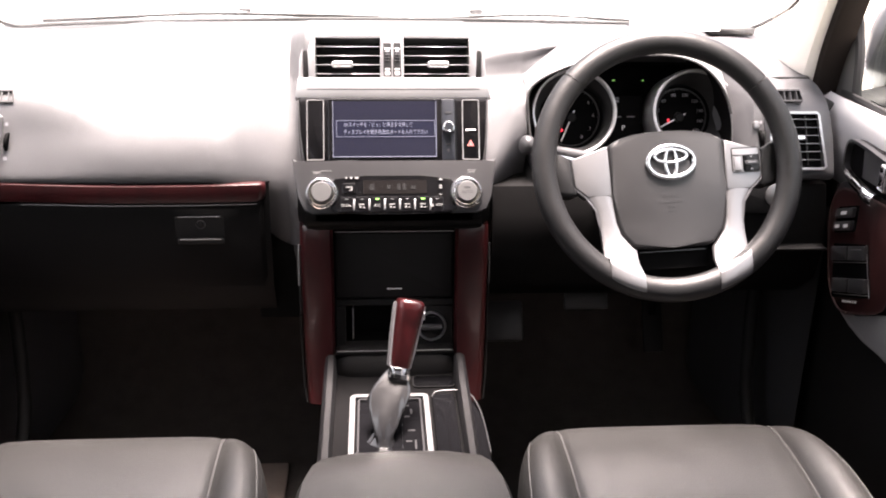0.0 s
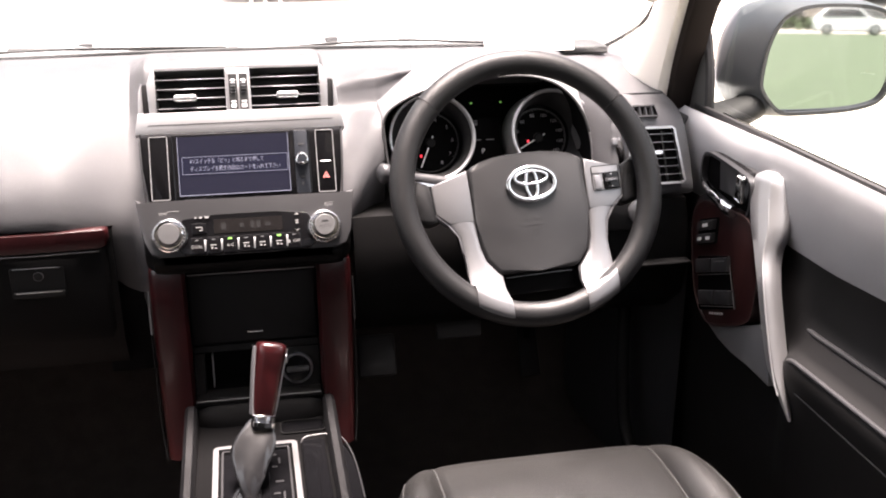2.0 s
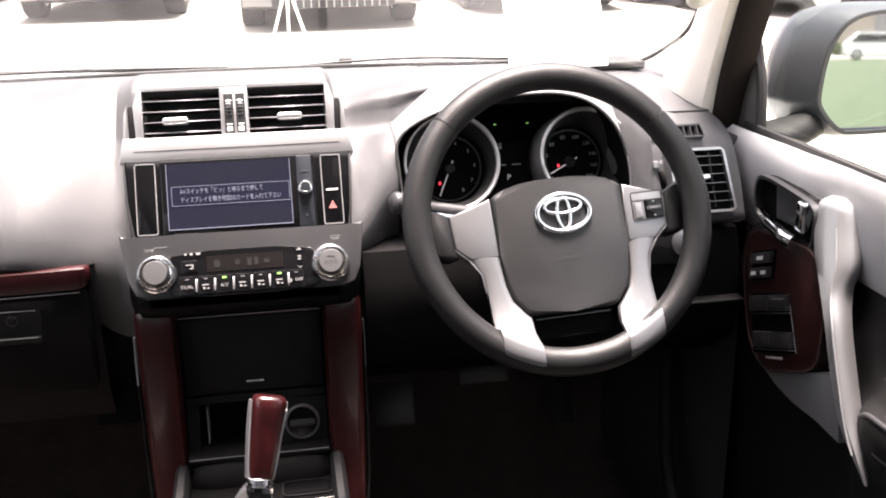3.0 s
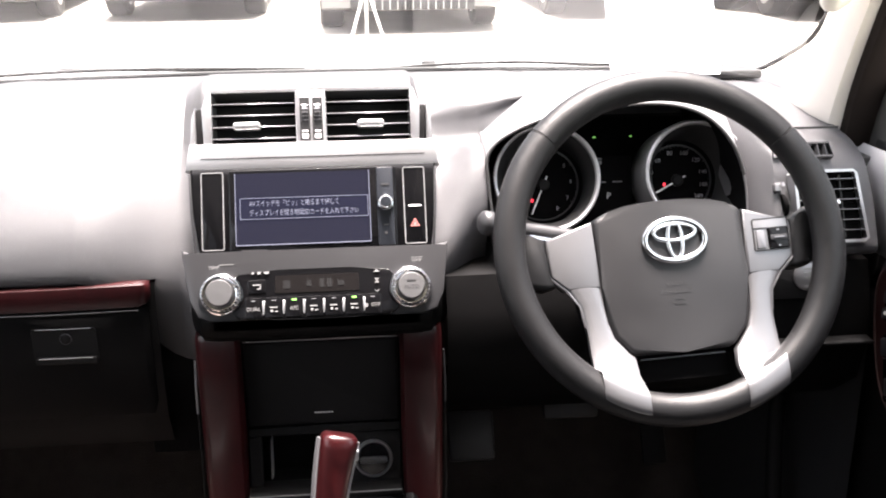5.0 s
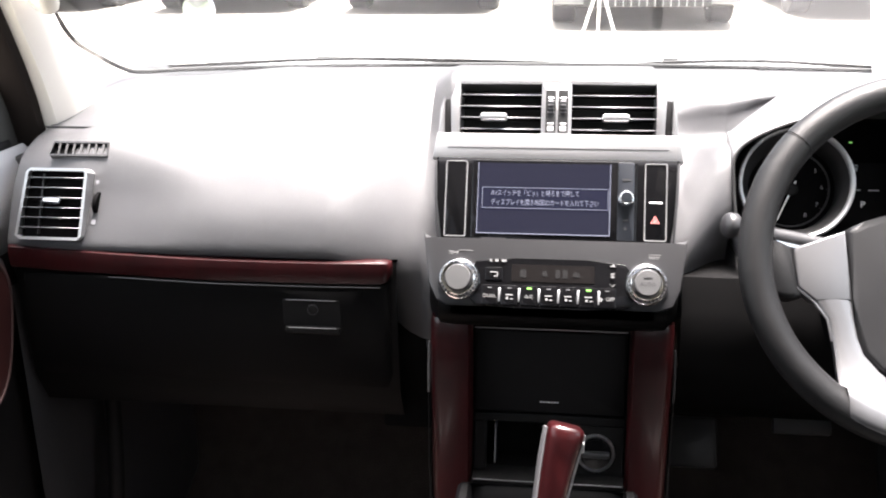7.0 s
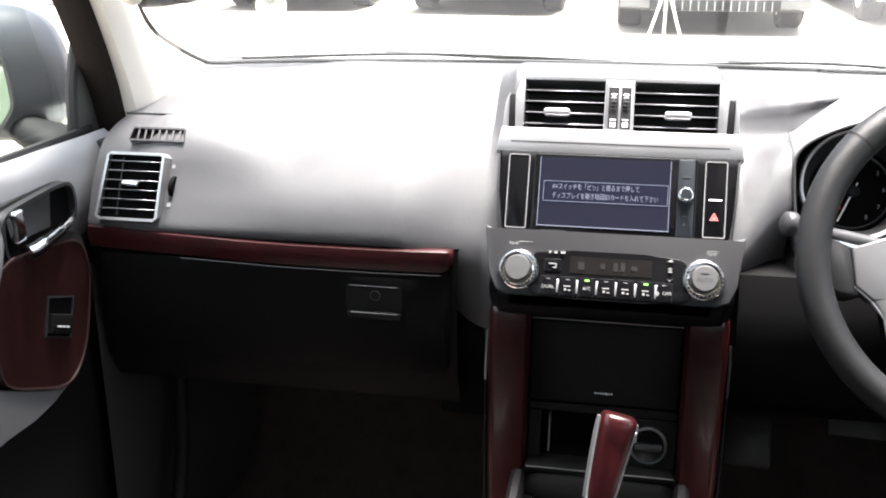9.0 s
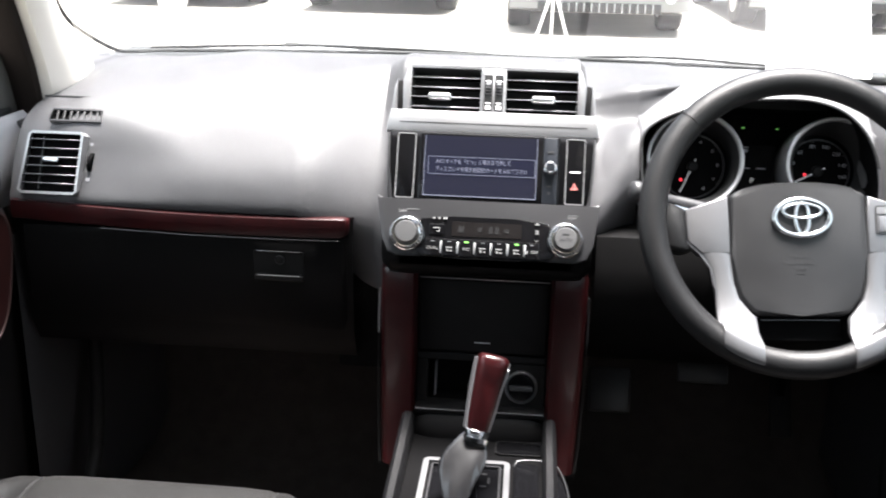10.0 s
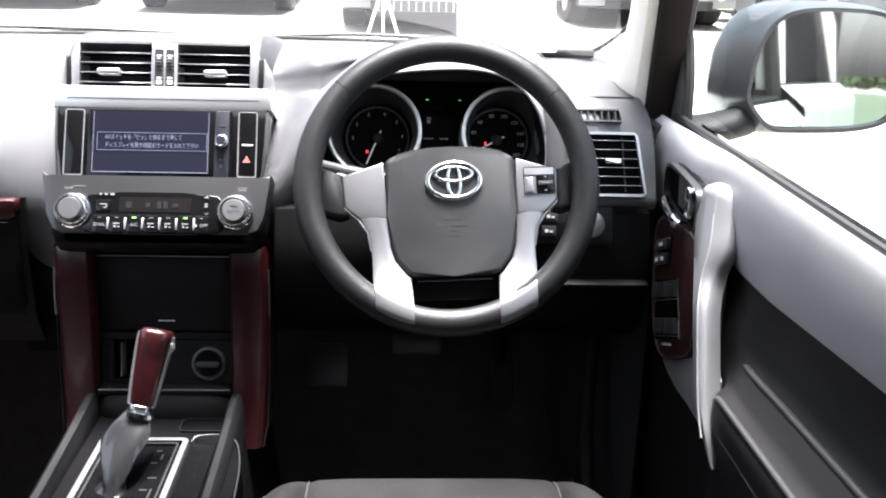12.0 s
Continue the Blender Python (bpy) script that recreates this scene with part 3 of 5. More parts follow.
for x, z in ((.610, 1.139), (.619, 1.121)):
    part("trip_knob", prism(B(), frame_at(x, .080, z, 25), rounded(-.005, -.006, .005, .006, .002), -.01, .006, .002), DULL, dash)

# small dark sensor box at the foot of the windscreen
sensor = tagged(part("sensor_box", box(B(), pose(.650, .375, 1.246), (-.045, -.018, -.006), (.045, .018, .008), .004), RUBBER), "small flat black box on the dashboard by the windscreen", "sensor")

# ---- centre stack: air vents ----
VT = frame_at(0, .124, 1.243, 21)
cv = thing("center_vent_unit", (0, .15, 1.2), "silver centre air vent surround with two black grilles", "air vent")
bm = B()
prism(bm, VT, [(-.133, .031), (.131, .031), (.126, .041), (-.128, .041)], -.09, .004, .003)
part("top_bar", bm, SILVER, cv)
band = [(-.154, -.034), (.154, -.034), (.158, -.052), (.161, -.068), (-.160, -.068), (-.157, -.052)]
part("lower_band", prism(B(), VT, band, -.09, .012, .004), SILVER, cv, "wide silver band below the vents")
part("band_groove", bars(B(), VT, [(-.140, -.054, .142, -.0528)], .0118), TRIM, cv)
for s in (-1, 1):
    part("side_post", prism(B(), VT, [(s * .126, -.034), (s * .137, -.034), (s * .139, .012), (s * .131, .034), (s * .126, .034)], -.09, .004, .002), SILVER, cv)
    part("side_wing", prism(B(), VT, [(s * .137, -.033), (s * .1465, -.033), (s * .1485, .004), (s * .146, .012), (s * .139, .013)], -.09, -.003, .001), DARK, cv)
    part("wing_edge", prism(B(), VT, [(s * .1465, -.034), (s * .154, -.034), (s * .152, .0), (s * .147, .014)], -.09, .003, .002), SILVER, cv)
    x0, x1 = (-.126, -.020) if s < 0 else (.018, .126)
    part("duct", box(B(), VT, (x0, -.034, -.07), (x1, .032, -.045)), RUBBER, cv)
    for i in range(4):
        v = .0175 - i * .0148
        part("slat", box(B(), VT, (x0 + .0005, v - .0011, -.016), (x1 - .0005, v + .0009, .001), .0006, 1), BLACK, cv)
        part("slat_edge", box(B(), VT, (x0 + .0005, v - .0009, .0005), (x1 - .0005, v + .0009, .0018), .0006, 1), STALKTIP, cv)
    tx = -.082 if s < 0 else .075
    part("vane_tab", prism(B(), VT, rounded(tx - .0175, -.0165, tx + .0175, -.0068, .0042), -.004, .011, .0035, 3), SILVER, cv, "satin silver vane tab")
part("center_post", prism(B(), VT, rounded(-.0205, -.035, .0185, .034, .002), -.05, .004, .002), SILVER, cv)
for u in (-.0085, .0075):
    part("wheel_slot", box(B(), VT, (u - .0066, -.0315, .0035), (u + .0066, .024, .0044), .0006, 1), RUBBER, cv)
    w = part("thumbwheel", lathe(B(), VT @ pose(u, .004, -.010, 0, 90, 0), [(.0165, -.004), (.0185, -.002), (.0185, .002), (.0165, .004)], 28), TRIM, cv)
    for j in range(5):
        part("wheel_ridge", box(B(), VT @ pose(u, .004, -.010, -30 + 15 * j, 0, 0), (-.0038, -.0006, .0178), (.0038, .0006, .0192)), STALKTIP, w)
    strips("wheel_mark", VT, [(u - .0038, -.0290, u + .0038, -.0230), (u - .0038, -.0205, u + .0038, -.0185)], .0046, WHITE, cv)

# ---- head unit ----
HU = frame_at(0, .068, 1.135, 25)
hu = thing("head_unit", (0, .09, 1.08), "black car navigation unit with lit dark blue screen", "car stereo")
part("bezel", prism(B(), HU, [(-.154, .056), (.156, .056), (.153, .0), (.145, -.060), (.13, -.064), (-.13, -.064), (-.143, -.060), (-.151, .0)], -.06, .002, .003), PIANO, hu)
for s, (x0, x1) in ((-1, (-.1405, -.1125)), (1, (.1125, .1405))):
    pan = part("side_panel", prism(B(), HU, rounded(x0, -.049, x1, .050, .003), 0, .004, .0015), PIANO, hu)
    part("panel_rim", outline(B(), HU, rounded(x0, -.049, x1, .050, .003), .0013, .003, .0048), SILVER, pan)
    part("outer_trim", prism(B(), HU, [(s * .147, -.055), (s * .150, -.055), (s * .154, .0), (s * .156, .05), (s * .153, .05), (s * .151, .0)], 0, .0045, .001), TRIM, hu)
part("mark", bars(B(), HU, [(.1185, -.001, .1345, .001)], .0042), WHITE, hu)
bm = B()
outline(bm, HU, [(.1202, -.0265), (.1318, -.0265), (.126, -.0163)], .0020, .004, .0048)
prism(bm, HU, [(.1235, -.025), (.1285, -.025), (.126, -.0205)], .004, .0048)
part("hazard_mark", bm, RED, hu, "red hazard triangle")
unit = part("unit_front", prism(B(), HU, rounded(-.1065, -.053, .1035, .052, .004), 0, .006, .002), PIANO, hu)
scr = part("screen", prism(B(), HU, rounded(-.0985, -.0445, .0700, .047, .001), .0055, .0064), SCREEN, unit, "lit dark blue screen")
part("screen_band", bars(B(), HU, [(-.0985, -.013, .0700, .0168)], .0061), SCREENBAND, scr)
strips("screen_rule", HU, [(-.0985, -.0445, -.0976, .047), (.0691, -.0445, .0700, .047), (-.0985, -.0445, .0700, -.0433)], .0068, SCREENTEXT, scr)
part("text_frame", outline(B(), HU, rounded(-.0925, -.0115, .0675, .0155, .001, 2), .0006, .0066, .0072), SCREENTEXT, scr)
T = HU @ pose(0, 0, .0074)
writing("screen_text", "AVスイッチを「ピッ」と鳴るまで押して", T @ pose(-.081, .0078, 0), .0088, SCREENTEXT, scr, "LEFT", .70)
writing("screen_text", "ディスプレイを開き地図SDカードを入れて下さい", T @ pose(-.081, -.0042, 0), .0088, SCREENTEXT, scr, "LEFT", .70)
strip = part("button_strip", prism(B(), HU, rounded(.0790, -.050, .1000, .050, .002), .005, .0075, .001), STRIP, unit)
part("tuning_knob", lathe(B(), HU @ pose(.0895, .004, .007), [(.0105, 0), (.0105, .003), (.0095, .0045), (.0085, .004), (.008, .010), (.0068, .0112)], 32), CHROME, unit)
part("knob_cap", lathe(B(), HU @ pose(.0895, .004, .007), [(.0066, .009), (.0066, .0113), (.0, .0115)], 24), STRIP, unit)
strips("button_mark", HU, [(.0850, .0265, .0945, .0295), (.086, -.0245, .0925, -.0225), (.0875, -.036, .0905, -.032)], .0076, TRIM, unit)
part("disc_slot", bars(B(), HU, [(-.092, -.0512, -.060, -.0498)], .0062), TRIM, unit)

# ---- climate controls ----
CL = frame_at(0, 0, 1.05, 28)
cl = thing("climate_panel", (0, .02, 1.0), "silver climate control panel with two round dials", "control panel")
plate = [(-.163, .058), (-.150, .050), (.150, .050), (.165, .057), (.164, .050), (.157, -.006), (.148, -.026), (.130, -.033), (-.130, -.033), (-.144, -.026), (-.154, -.006), (-.162, .05)]
part("plate", prism(B(), CL, plate, -.085, 0, .003), GUNMETAL, cl)
bm = B()
loft(bm, [[Vector((x, y + 1.6 * max(0, abs(x) - .135) ** 2 / .02, z)) for y, z in ((-.006, 1.034), (-.014, 1.020), (-.014, 1.008), (-.006, .996), (.006, .986), (.03, .980))] for x in [-.157 + i * .0157 for i in range(21)]])
bmesh.ops.solidify(bm, geom=bm.faces[:], thickness=-.004)
part("chin", bm, DARK, cl, "dark lower lip of the panel")
part("black_panel", prism(B(), CL, smooth_poly([(-.104, .010), (-.092, .028), (.086, .028), (.100, .012), (.106, -.006), (.100, -.026), (.085, -.034), (-.088, -.034), (-.102, -.026), (-.108, -.006)], 1), -.01, .003, .001), PIANO, cl)
part("display", prism(B(), CL, rounded(-.050, -.001, .052, .0205, .001), .002, .0036), LCD, cl, "dim brownish display")
strips("display_segments", CL, [(-.040, .004, -.032, .014), (-.012, .006, -.006, .013), (.004, .004, .010, .015), (.013, .004, .019, .015), (.026, .006, .034, .012)], .0036, DARK, cl)
for i, u in enumerate((-.0765, -.0520, -.0275, -.0035, .0205, .0455, .068)):
    part("key", prism(B(), CL, rounded(u - .0105, -.031, u + .0105, -.006, .0015), .002, .0042, .001), PIANO, cl)
    if i < 6:
        part("key_divider", prism(B(), CL, [(u + .0108, -.027), (u + .0128, -.027), (u + .0138, -.010), (u + .0108, -.010)], .003, .0062, .0006), SILVER, cl)
    if i in (2, 5):
        part("key_lamp", bars(B(), CL, [(u - .003, -.0108, u + .003, -.0085)], .0044), GREENLAMP, cl, "lit green lamp")
    else:
        part("key_lamp", bars(B(), CL, [(u - .0025, -.0102, u + .0025, -.0094)], .0044), DIALPRINT, cl)
K = CL @ pose(0, -.020, .0046)
for u, s in ((-.0765, "DUAL"), (-.0275, "A/C"), (.0715, "OFF")):
    writing("key_label", s, K @ pose(u, 0, 0), .0064, PRINT, cl)
for u in (-.0520, -.0035, .0205, .0455):
    strips("key_symbol", K, [(u - .005, .001, u + .004, .0025), (u - .004, -.004, u - .001, -.001), (u + .001, -.004, u + .0045, -.0025)], 0, PRINT, cl)
strips("fan_symbol", K, [(.058, -.003, .0615, .002), (.059, -.001, .0625, .0005)], 0, PRINT, cl)
part("preset_key", prism(B(), CL, rounded(-.083, -.001, -.061, .016, .002), .002, .0042, .001), PIANO, cl)
strips("symbol", CL, [(-.077, .009, -.067, .0105), (-.072, .004, -.067, .0055), (-.0685, .004, -.067, .0105), (-.078, .023, -.075, .026), (-.071, .023, -.067, .026), (-.063, .023, -.057, .026)], .0044, PRINT, cl)
part("fan_arrows", prism(prism(B(), CL, [(.070, .0205), (.078, .0205), (.074, .0245), (.074, .0232)], .003, .0044), CL, [(.070, -.0005), (.074, -.0045), (.078, -.0005), (.074, -.0032)], .003, .0044), PRINT, cl)
part("fan_arrows", bars(B(), CL, [(.0715, .007, .0765, .0085), (.0715, .011, .0765, .0125), (.0733, .008, .0748, .012)], .0042), PRINT, cl)
for s in (-1, 1):
    k = CL @ pose(s * .1155, 0, 0)
    d = part("dial", lathe(B(), k, [(.0268, 0), (.0268, .004), (.0240, .0075), (.0225, .006), (.0222, .0125), (.0205, .0145), (.0182, .0140), (.0180, .008)], 40), CHROME, cl, "round temperature dial with chrome ring")
    for j in range(28):
        a = 2 * math.pi * j / 28
        part("grip", box(B(), k @ pose(.0222 * math.cos(a), .0222 * math.sin(a), 0, 0, 0, math.degrees(a)), (-.0003, -.0007, .007), (.0008, .0007, .0145)), STALKTIP, d)
    part("dial_cap", lathe(B(), k, [(.0165, .008), (.0165, .0185), (.0150, .0205), (.0, .0208)], 36), DIALCAP, d)
    part("dial_mark", bars(B(), k, [(-.005, .0055, .005, .007)] if s > 0 else [(-.0002, .013, .0002, .0132)], .0208), TRIM, d)
    if s > 0:
        writing("dial_label", "AUTO", k @ pose(0, -.002, .0211), .0066, TRIM, d)
    writing("plate_label", "TEMP", CL @ pose(s * .124, .0335, .0004), .0055, PRINT, cl)
strips("plate_mark", CL, [(-.118, .0365, -.100, .0372), (.118, .0372, .132, .0378)], .0001, PRINT, cl)


# ---- lower stack and centre console ----
con = thing("center_console", (0, -.05, FLOOR_Z), "black centre console with red-brown wood sides", "console")
bm = B()
loft(bm, [[Vector((x, y, z)) for x in (-.102, -.05, 0, .05, .102)] for y, z in ((.03, 1.005), (.036, .972), (.036, .85), (.06, .845), (.055, .775), (.012, .768), (-.012, .764), (-.006, .752), (.002, .738), (-.008, .730), (-.03, .727), (-.42, .727))])
part("stack_face", bm, BLACK, con)
part("bin_door", prism(B(), frame_at(0, .036, .911, 0), rounded(-.0985, -.060, .0985, .058, .004), -.02, .004, .003), DARK, con, "black flap of the storage bin")
part("bin_gap", bars(B(), frame_at(0, .0365, .911, 0), [(-.099, .0595, .099, .0615)], .003), STALKTIP, con)
part("bin_mark", bars(B(), frame_at(0, .032, .868, 0), [(-.012 + i * .0036, -.001, -.0095 + i * .0036, .001) for i in range(7)], 0), WHITE, con)
TR = frame_at(0, .022, .806, 14)
bm = B()
for x0, y0, x1, y1 in ((-.1, .032, .1, .044), (-.1, -.036, -.083, .032), (-.006, -.036, .1, .032), (-.1, -.044, .1, -.036)):
    box(bm, TR, (x0, y0, -.012), (x1, y1, 0), .0015, 1)
part("tray_plate", bm, DARK, con, "dark plate with an ashtray opening")
part("tray_inside", box(B(), TR, (-.083, -.036, -.05), (-.006, .032, -.045)), RUBBER, con)
part("tray_clip", box(B(), TR, (-.072, -.026, -.03), (-.0705, .026, -.004)), STALKTIP, con)
lip = loft(B(), [[Vector((x, y + .03 * (abs(x) / .1) ** 8 * .3, z)) for y, z in ((-.010, .7655), (-.0135, .762), (-.019, .750), (-.022, .738), (-.022, .728))] for x in [-.1 + i * .02 for i in range(11)]])
part("lower_lip", lip, DARK, con, "dark slanted face below the ashtray plate")
part("ledge", box(B(), IDENT, (-.100, -.012, .764), (.100, .03, .772), .003), DARK, con)
D = TR @ pose(.063, -.004, 0)
dial = part("drive_dial", lathe(B(), D, [(.0255, 0), (.0255, .004), (.0235, .0065), (.0212, .004), (.021, .003)], 36), SILVER, con, "round drive mode dial with chrome ring")
part("dial_body", lathe(B(), D, [(.021, 0), (.021, .006), (.0195, .009), (.0, .0095)], 32), PIANO, dial)
part("dial_grip", box(B(), D, (-.018, -.0045, .006), (.018, .0045, .016), .003), TRIM, dial)
for s in (-1, 1):
    rings = []
    for z, y, xo, xi in ((.992, .010, .1545, .1015), (.985, .006, .1555, .1015), (.93, .004, .156, .1015), (.86, -.001, .155, .1015), (.80, -.008, .154, .1015), (.74, -.016, .152, .1015), (.70, -.028, .150, .112), (.684, -.034, .149, .118)):
        rings.append([Vector((s * x, yy, z)) for x, yy in ((xi, y + .05), (xi, y + .006), (xi + .004, y), (xo - .012, y), (xo - .005, y + .003), (xo - .001, y + .010), (xo, y + .05), (xo + .002, y + .14), (xi + .01, y + .14))])
    w = part("wood_side", loft(B(), rings, True, True), WOOD, con, "glossy red-brown wood side panel")
    part("edge_strip", sweep(B(), [(s * .1575, .022, .955), (s * .1585, .016, .92), (s * .1585, .012, .86), (s * .158, .004, .79), (s * .155, -.012, .715), (s * .150, -.030, .686)], .0009, 8), DARK, w)
    # Same strip on both sides; left coloured as lit, right as shaded.
    part("chrome_edge", sweep(B(), [(s * .1575, .0205, .955), (s * .1585, .015, .92), (s * .1585, .0125, .885)], .0016, 8), STALKTIP if s < 0 else GUNMETAL, w)
    # side skirt of the console
    part("console_side", loft(B(), [[Vector((s * x, y, z)) for x, z in ((.116, .720), (.124, .69), (.134, .60), (.145, .5), (.155, .40))] for y in (.20, .1, 0, -.1, -.2, -.32)]), BLACK, con)
    # padded rail along the deck
    rings = []
    for y, z in ((-.010, .766), (-.03, .768), (-.11, .759), (-.19, .753), (-.27, .748), (-.40, .743)):
        rings.append([Vector((s * (x * .9 + .0070), y, z + dz)) for x, dz in ((.102, -.04), (.103, -.006), (.107, 0), (.117, .001), (.123, -.004), (.1255, -.02), (.128, -.06))])
    bm = loft(B(), rings)
    bmesh.ops.solidify(bm, geom=bm.faces[:], thickness=-.003)
    part("rail", bm, RAIL, con, "padded charcoal rail, darkened for shade")
# Solid plate without an opening; its black stands for the shade inside the slot.
part("coin_slot_shade", prism(B(), pose(0, 0, .727), rounded(.030, -.060, .098, -.024, .008), -.01, .0012, .001), PIANO, con, "flat black plate for the shaded slot ahead of the selector")
part("slot_rim", outline(B(), pose(0, 0, .727), rounded(.028, -.062, .100, -.022, .009), .002, -.01, .003), DARK, con)
part("ledge_edge", sweep(B(), [(-.098, -.0125, .7725), (-.03, -.0130, .7728), (.03, -.0130, .7728), (.098, -.0125, .7725)], .0010, 6), DULL, con)
# selector gate
G = pose(0, -.073, .729) @ Matrix.Diagonal((.96, 1, 1, 1))
gate = part("gate_frame", outline(B(), G, rounded(-.078, -.33, .054, -.018, .010), .0085, -.01, .006), DULL, con, "silver selector gate surround")
part("gate_step", outline(B(), G, rounded(-.065, -.32, .041, -.031, .004), .003, -.01, .005), GUNMETAL, gate)
part("gate_plate", box(B(), G, (-.062, -.32, -.012), (.038, -.033, .001)), PIANO, gate)
strips("gate_slot", G, [(.012, -.052, .020, -.048), (.022, -.075, .025, -.06), (.012, -.085, .020, -.081), (.016, -.125, .028, -.121), (.012, -.155, .022, -.151), (.026, -.175, .029, -.15)], .0015, GUNMETAL, gate)
part("gate_rail", box(B(), G, (.006, -.32, .0), (.008, -.05, .004)), CHROME, gate)
cup = part("tray_cover", prism(B(), G, rounded(.060, -.33, .098, -.022, .006), -.01, .008, .004), PIANO, con, "black tray cover with chrome edge")
part("cover_edge", sweep(B(), curve_pts([G @ Vector(p) for p in ((.060, -.034, .008), (.066, -.024, .011), (.085, -.021, .012), (.108, -.024, .013), (.124, -.034, .012), (.134, -.058, .008), (.141, -.10, .002), (.144, -.18, -.004))], 4), .0012, 8), GUNMETAL, cup)
part("cover_side", loft(B(), [[G @ Vector((x, y, z)) for x, z in ((.112, .004), (.122 + .018 * f, .006 - .006 * f), (.126 + .018 * f, -.04), (.126 + .016 * f, -.12))] for y, f in ((-.030, 0), (-.045, .5), (-.075, .85), (-.12, 1), (-.22, 1.1), (-.32, 1.1))]), PIANO, cup, "gloss black side of the tray")

# ---- gear lever ----
lever = thing("gear_lever", (-.02, -.22, .73), "automatic gear lever with red wood grip and grey leather boot", "gear lever")
axis = Vector((.010, .038, .090)).normalized()
neck = Vector((.003, -.156, .814))
side = Vector((1, 0, -.2)).normalized()
fwd = axis.cross(side).normalized()


def lever_ring(c, w, d, k=28, p=3.6):
    out = []
    for i in range(k):
        a = 2 * math.pi * i / k
        ca, sa = math.cos(a), math.sin(a)
        out.append(c + side * w * abs(ca) ** (2 / p) * math.copysign(1, ca) + fwd * d * abs(sa) ** (2 / p) * math.copysign(1, sa))
    return out


rings = [lever_ring(neck + axis * h + side * o, w, d) for h, w, d, o in ((.004, .0150, .016, 0), (.02, .0170, .019, .001), (.05, .0190, .022, .003), (.075, .0205, .025, .005), (.095, .0220, .028, .007), (.104, .0222, .0285, .008), (.1085, .0205, .027, .008), (.111, .0175, .024, .008), (.1118, .010, .014, .008))]
grip = part("grip", loft(B(), rings, True, True), WOOD, lever, "glossy red-brown wood grip")
for s, mat in ((-1, STALKTIP), (1, SILVER)):
    pts = [neck + axis * h + side * (o + s * w * 1.0) for h, w, o in ((.006, .0155, 0), (.03, .0178, .002), (.06, .0198, .004), (.09, .0218, .007), (.104, .0215, .008))]
    part("grip_edge", sweep(B(), curve_pts(pts, 4), .0028 if s > 0 else .0045, 10, up=fwd, flat=2.6), mat, lever, "silver edge of the grip")
part("button", prism(B(), Matrix.Translation(neck + axis * .092 + side * .030) @ pose(0, 0, 0, 0, 90, 0), rounded(-.007, -.009, .007, .009, .003), -.004, .002, .001), SILVER, lever)
col = part("collar", loft(B(), [lever_ring(neck + axis * h, r, r) for h, r in ((-.012, .0150), (-.011, .0175), (-.005, .0180), (-.004, .0165), (-.001, .0165), (.0, .0180), (.005, .0178), (.007, .0155))], True, True), CHROME, lever, "chrome collar")
rings = []
shape = curve_pts([(.0155, .016, 0), (.0235, .024, -.003), (.0285, .030, -.005), (.0275, .034, -.006), (.0195, .033, -.004), (.0125, .027, 0), (.0230, .024, 0)], 4)
for k, (w, d, off) in enumerate(shape):
    t = k / (len(shape) - 1) * 1.08
    c = neck.lerp(Vector((-.024, -.228, .733)), t) + Vector((off, 0, .005 * math.sin(3.1 * t)))
    ring = []
    for i in range(36):
        a = 2 * math.pi * i / 36
        f = 1 + (.060 * math.sin(4 * a + 5 * t) + .045 * math.sin(7 * a - 9 * t) + .02 * math.sin(13 * a + 17 * t)) * min(1, t * 3)
        ring.append(c + Vector((w * f * math.cos(a), d * f * math.sin(a) * .75, d * f * math.sin(a) * .45)))
    rings.append(ring)
part("boot", loft(B(), rings, True, True), BOOT, lever, "grey leather boot", 60)
# ---- console box with padded lid ----
box_thing = thing("armrest_box", (0, -.55, FLOOR_Z), "grey leather covered console box between the seats", "armrest")
rings = []
for y, z, w, d in ((-.296, .735, .090, .03), (-.298, .750, .098, .03), (-.306, .763, .108, .03), (-.322, .771, .121, .03), (-.345, .776, .134, .03), (-.385, .779, .145, .03), (-.45, .780, .151, .03), (-.55, .780, .153, .03), (-.80, .780, .150, .03), (-.86, .770, .145, .03)):
    rings.append([Vector((.003 + w * x, y, z + dz)) for x, dz in ((-.97, -.10), (-1, -.05), (-.985, -.02), (-.93, -.004), (-.6, .002), (0, .004), (.6, .002), (.93, -.004), (.985, -.02), (1, -.05), (.97, -.10))])
part("lid", loft(B(), rings, False), SEAT, box_thing, "padded grey leather lid")
part("lid_front", loft(B(), [rings[0], [p + Vector((0, .008, -.03)) for p in rings[0]], [Vector((p.x, -.30, .60)) for p in rings[0]]]), SEAT, box_thing)
part("hinge_lip", box(B(), IDENT, (-.085, -.302, .722), (.06, -.288, .732), .003), TRIM, box_thing)
part("box_body", box(B(), IDENT, (-.148, -.86, FLOOR_Z), (.130, -.31, .70), .01), DARK, box_thing)


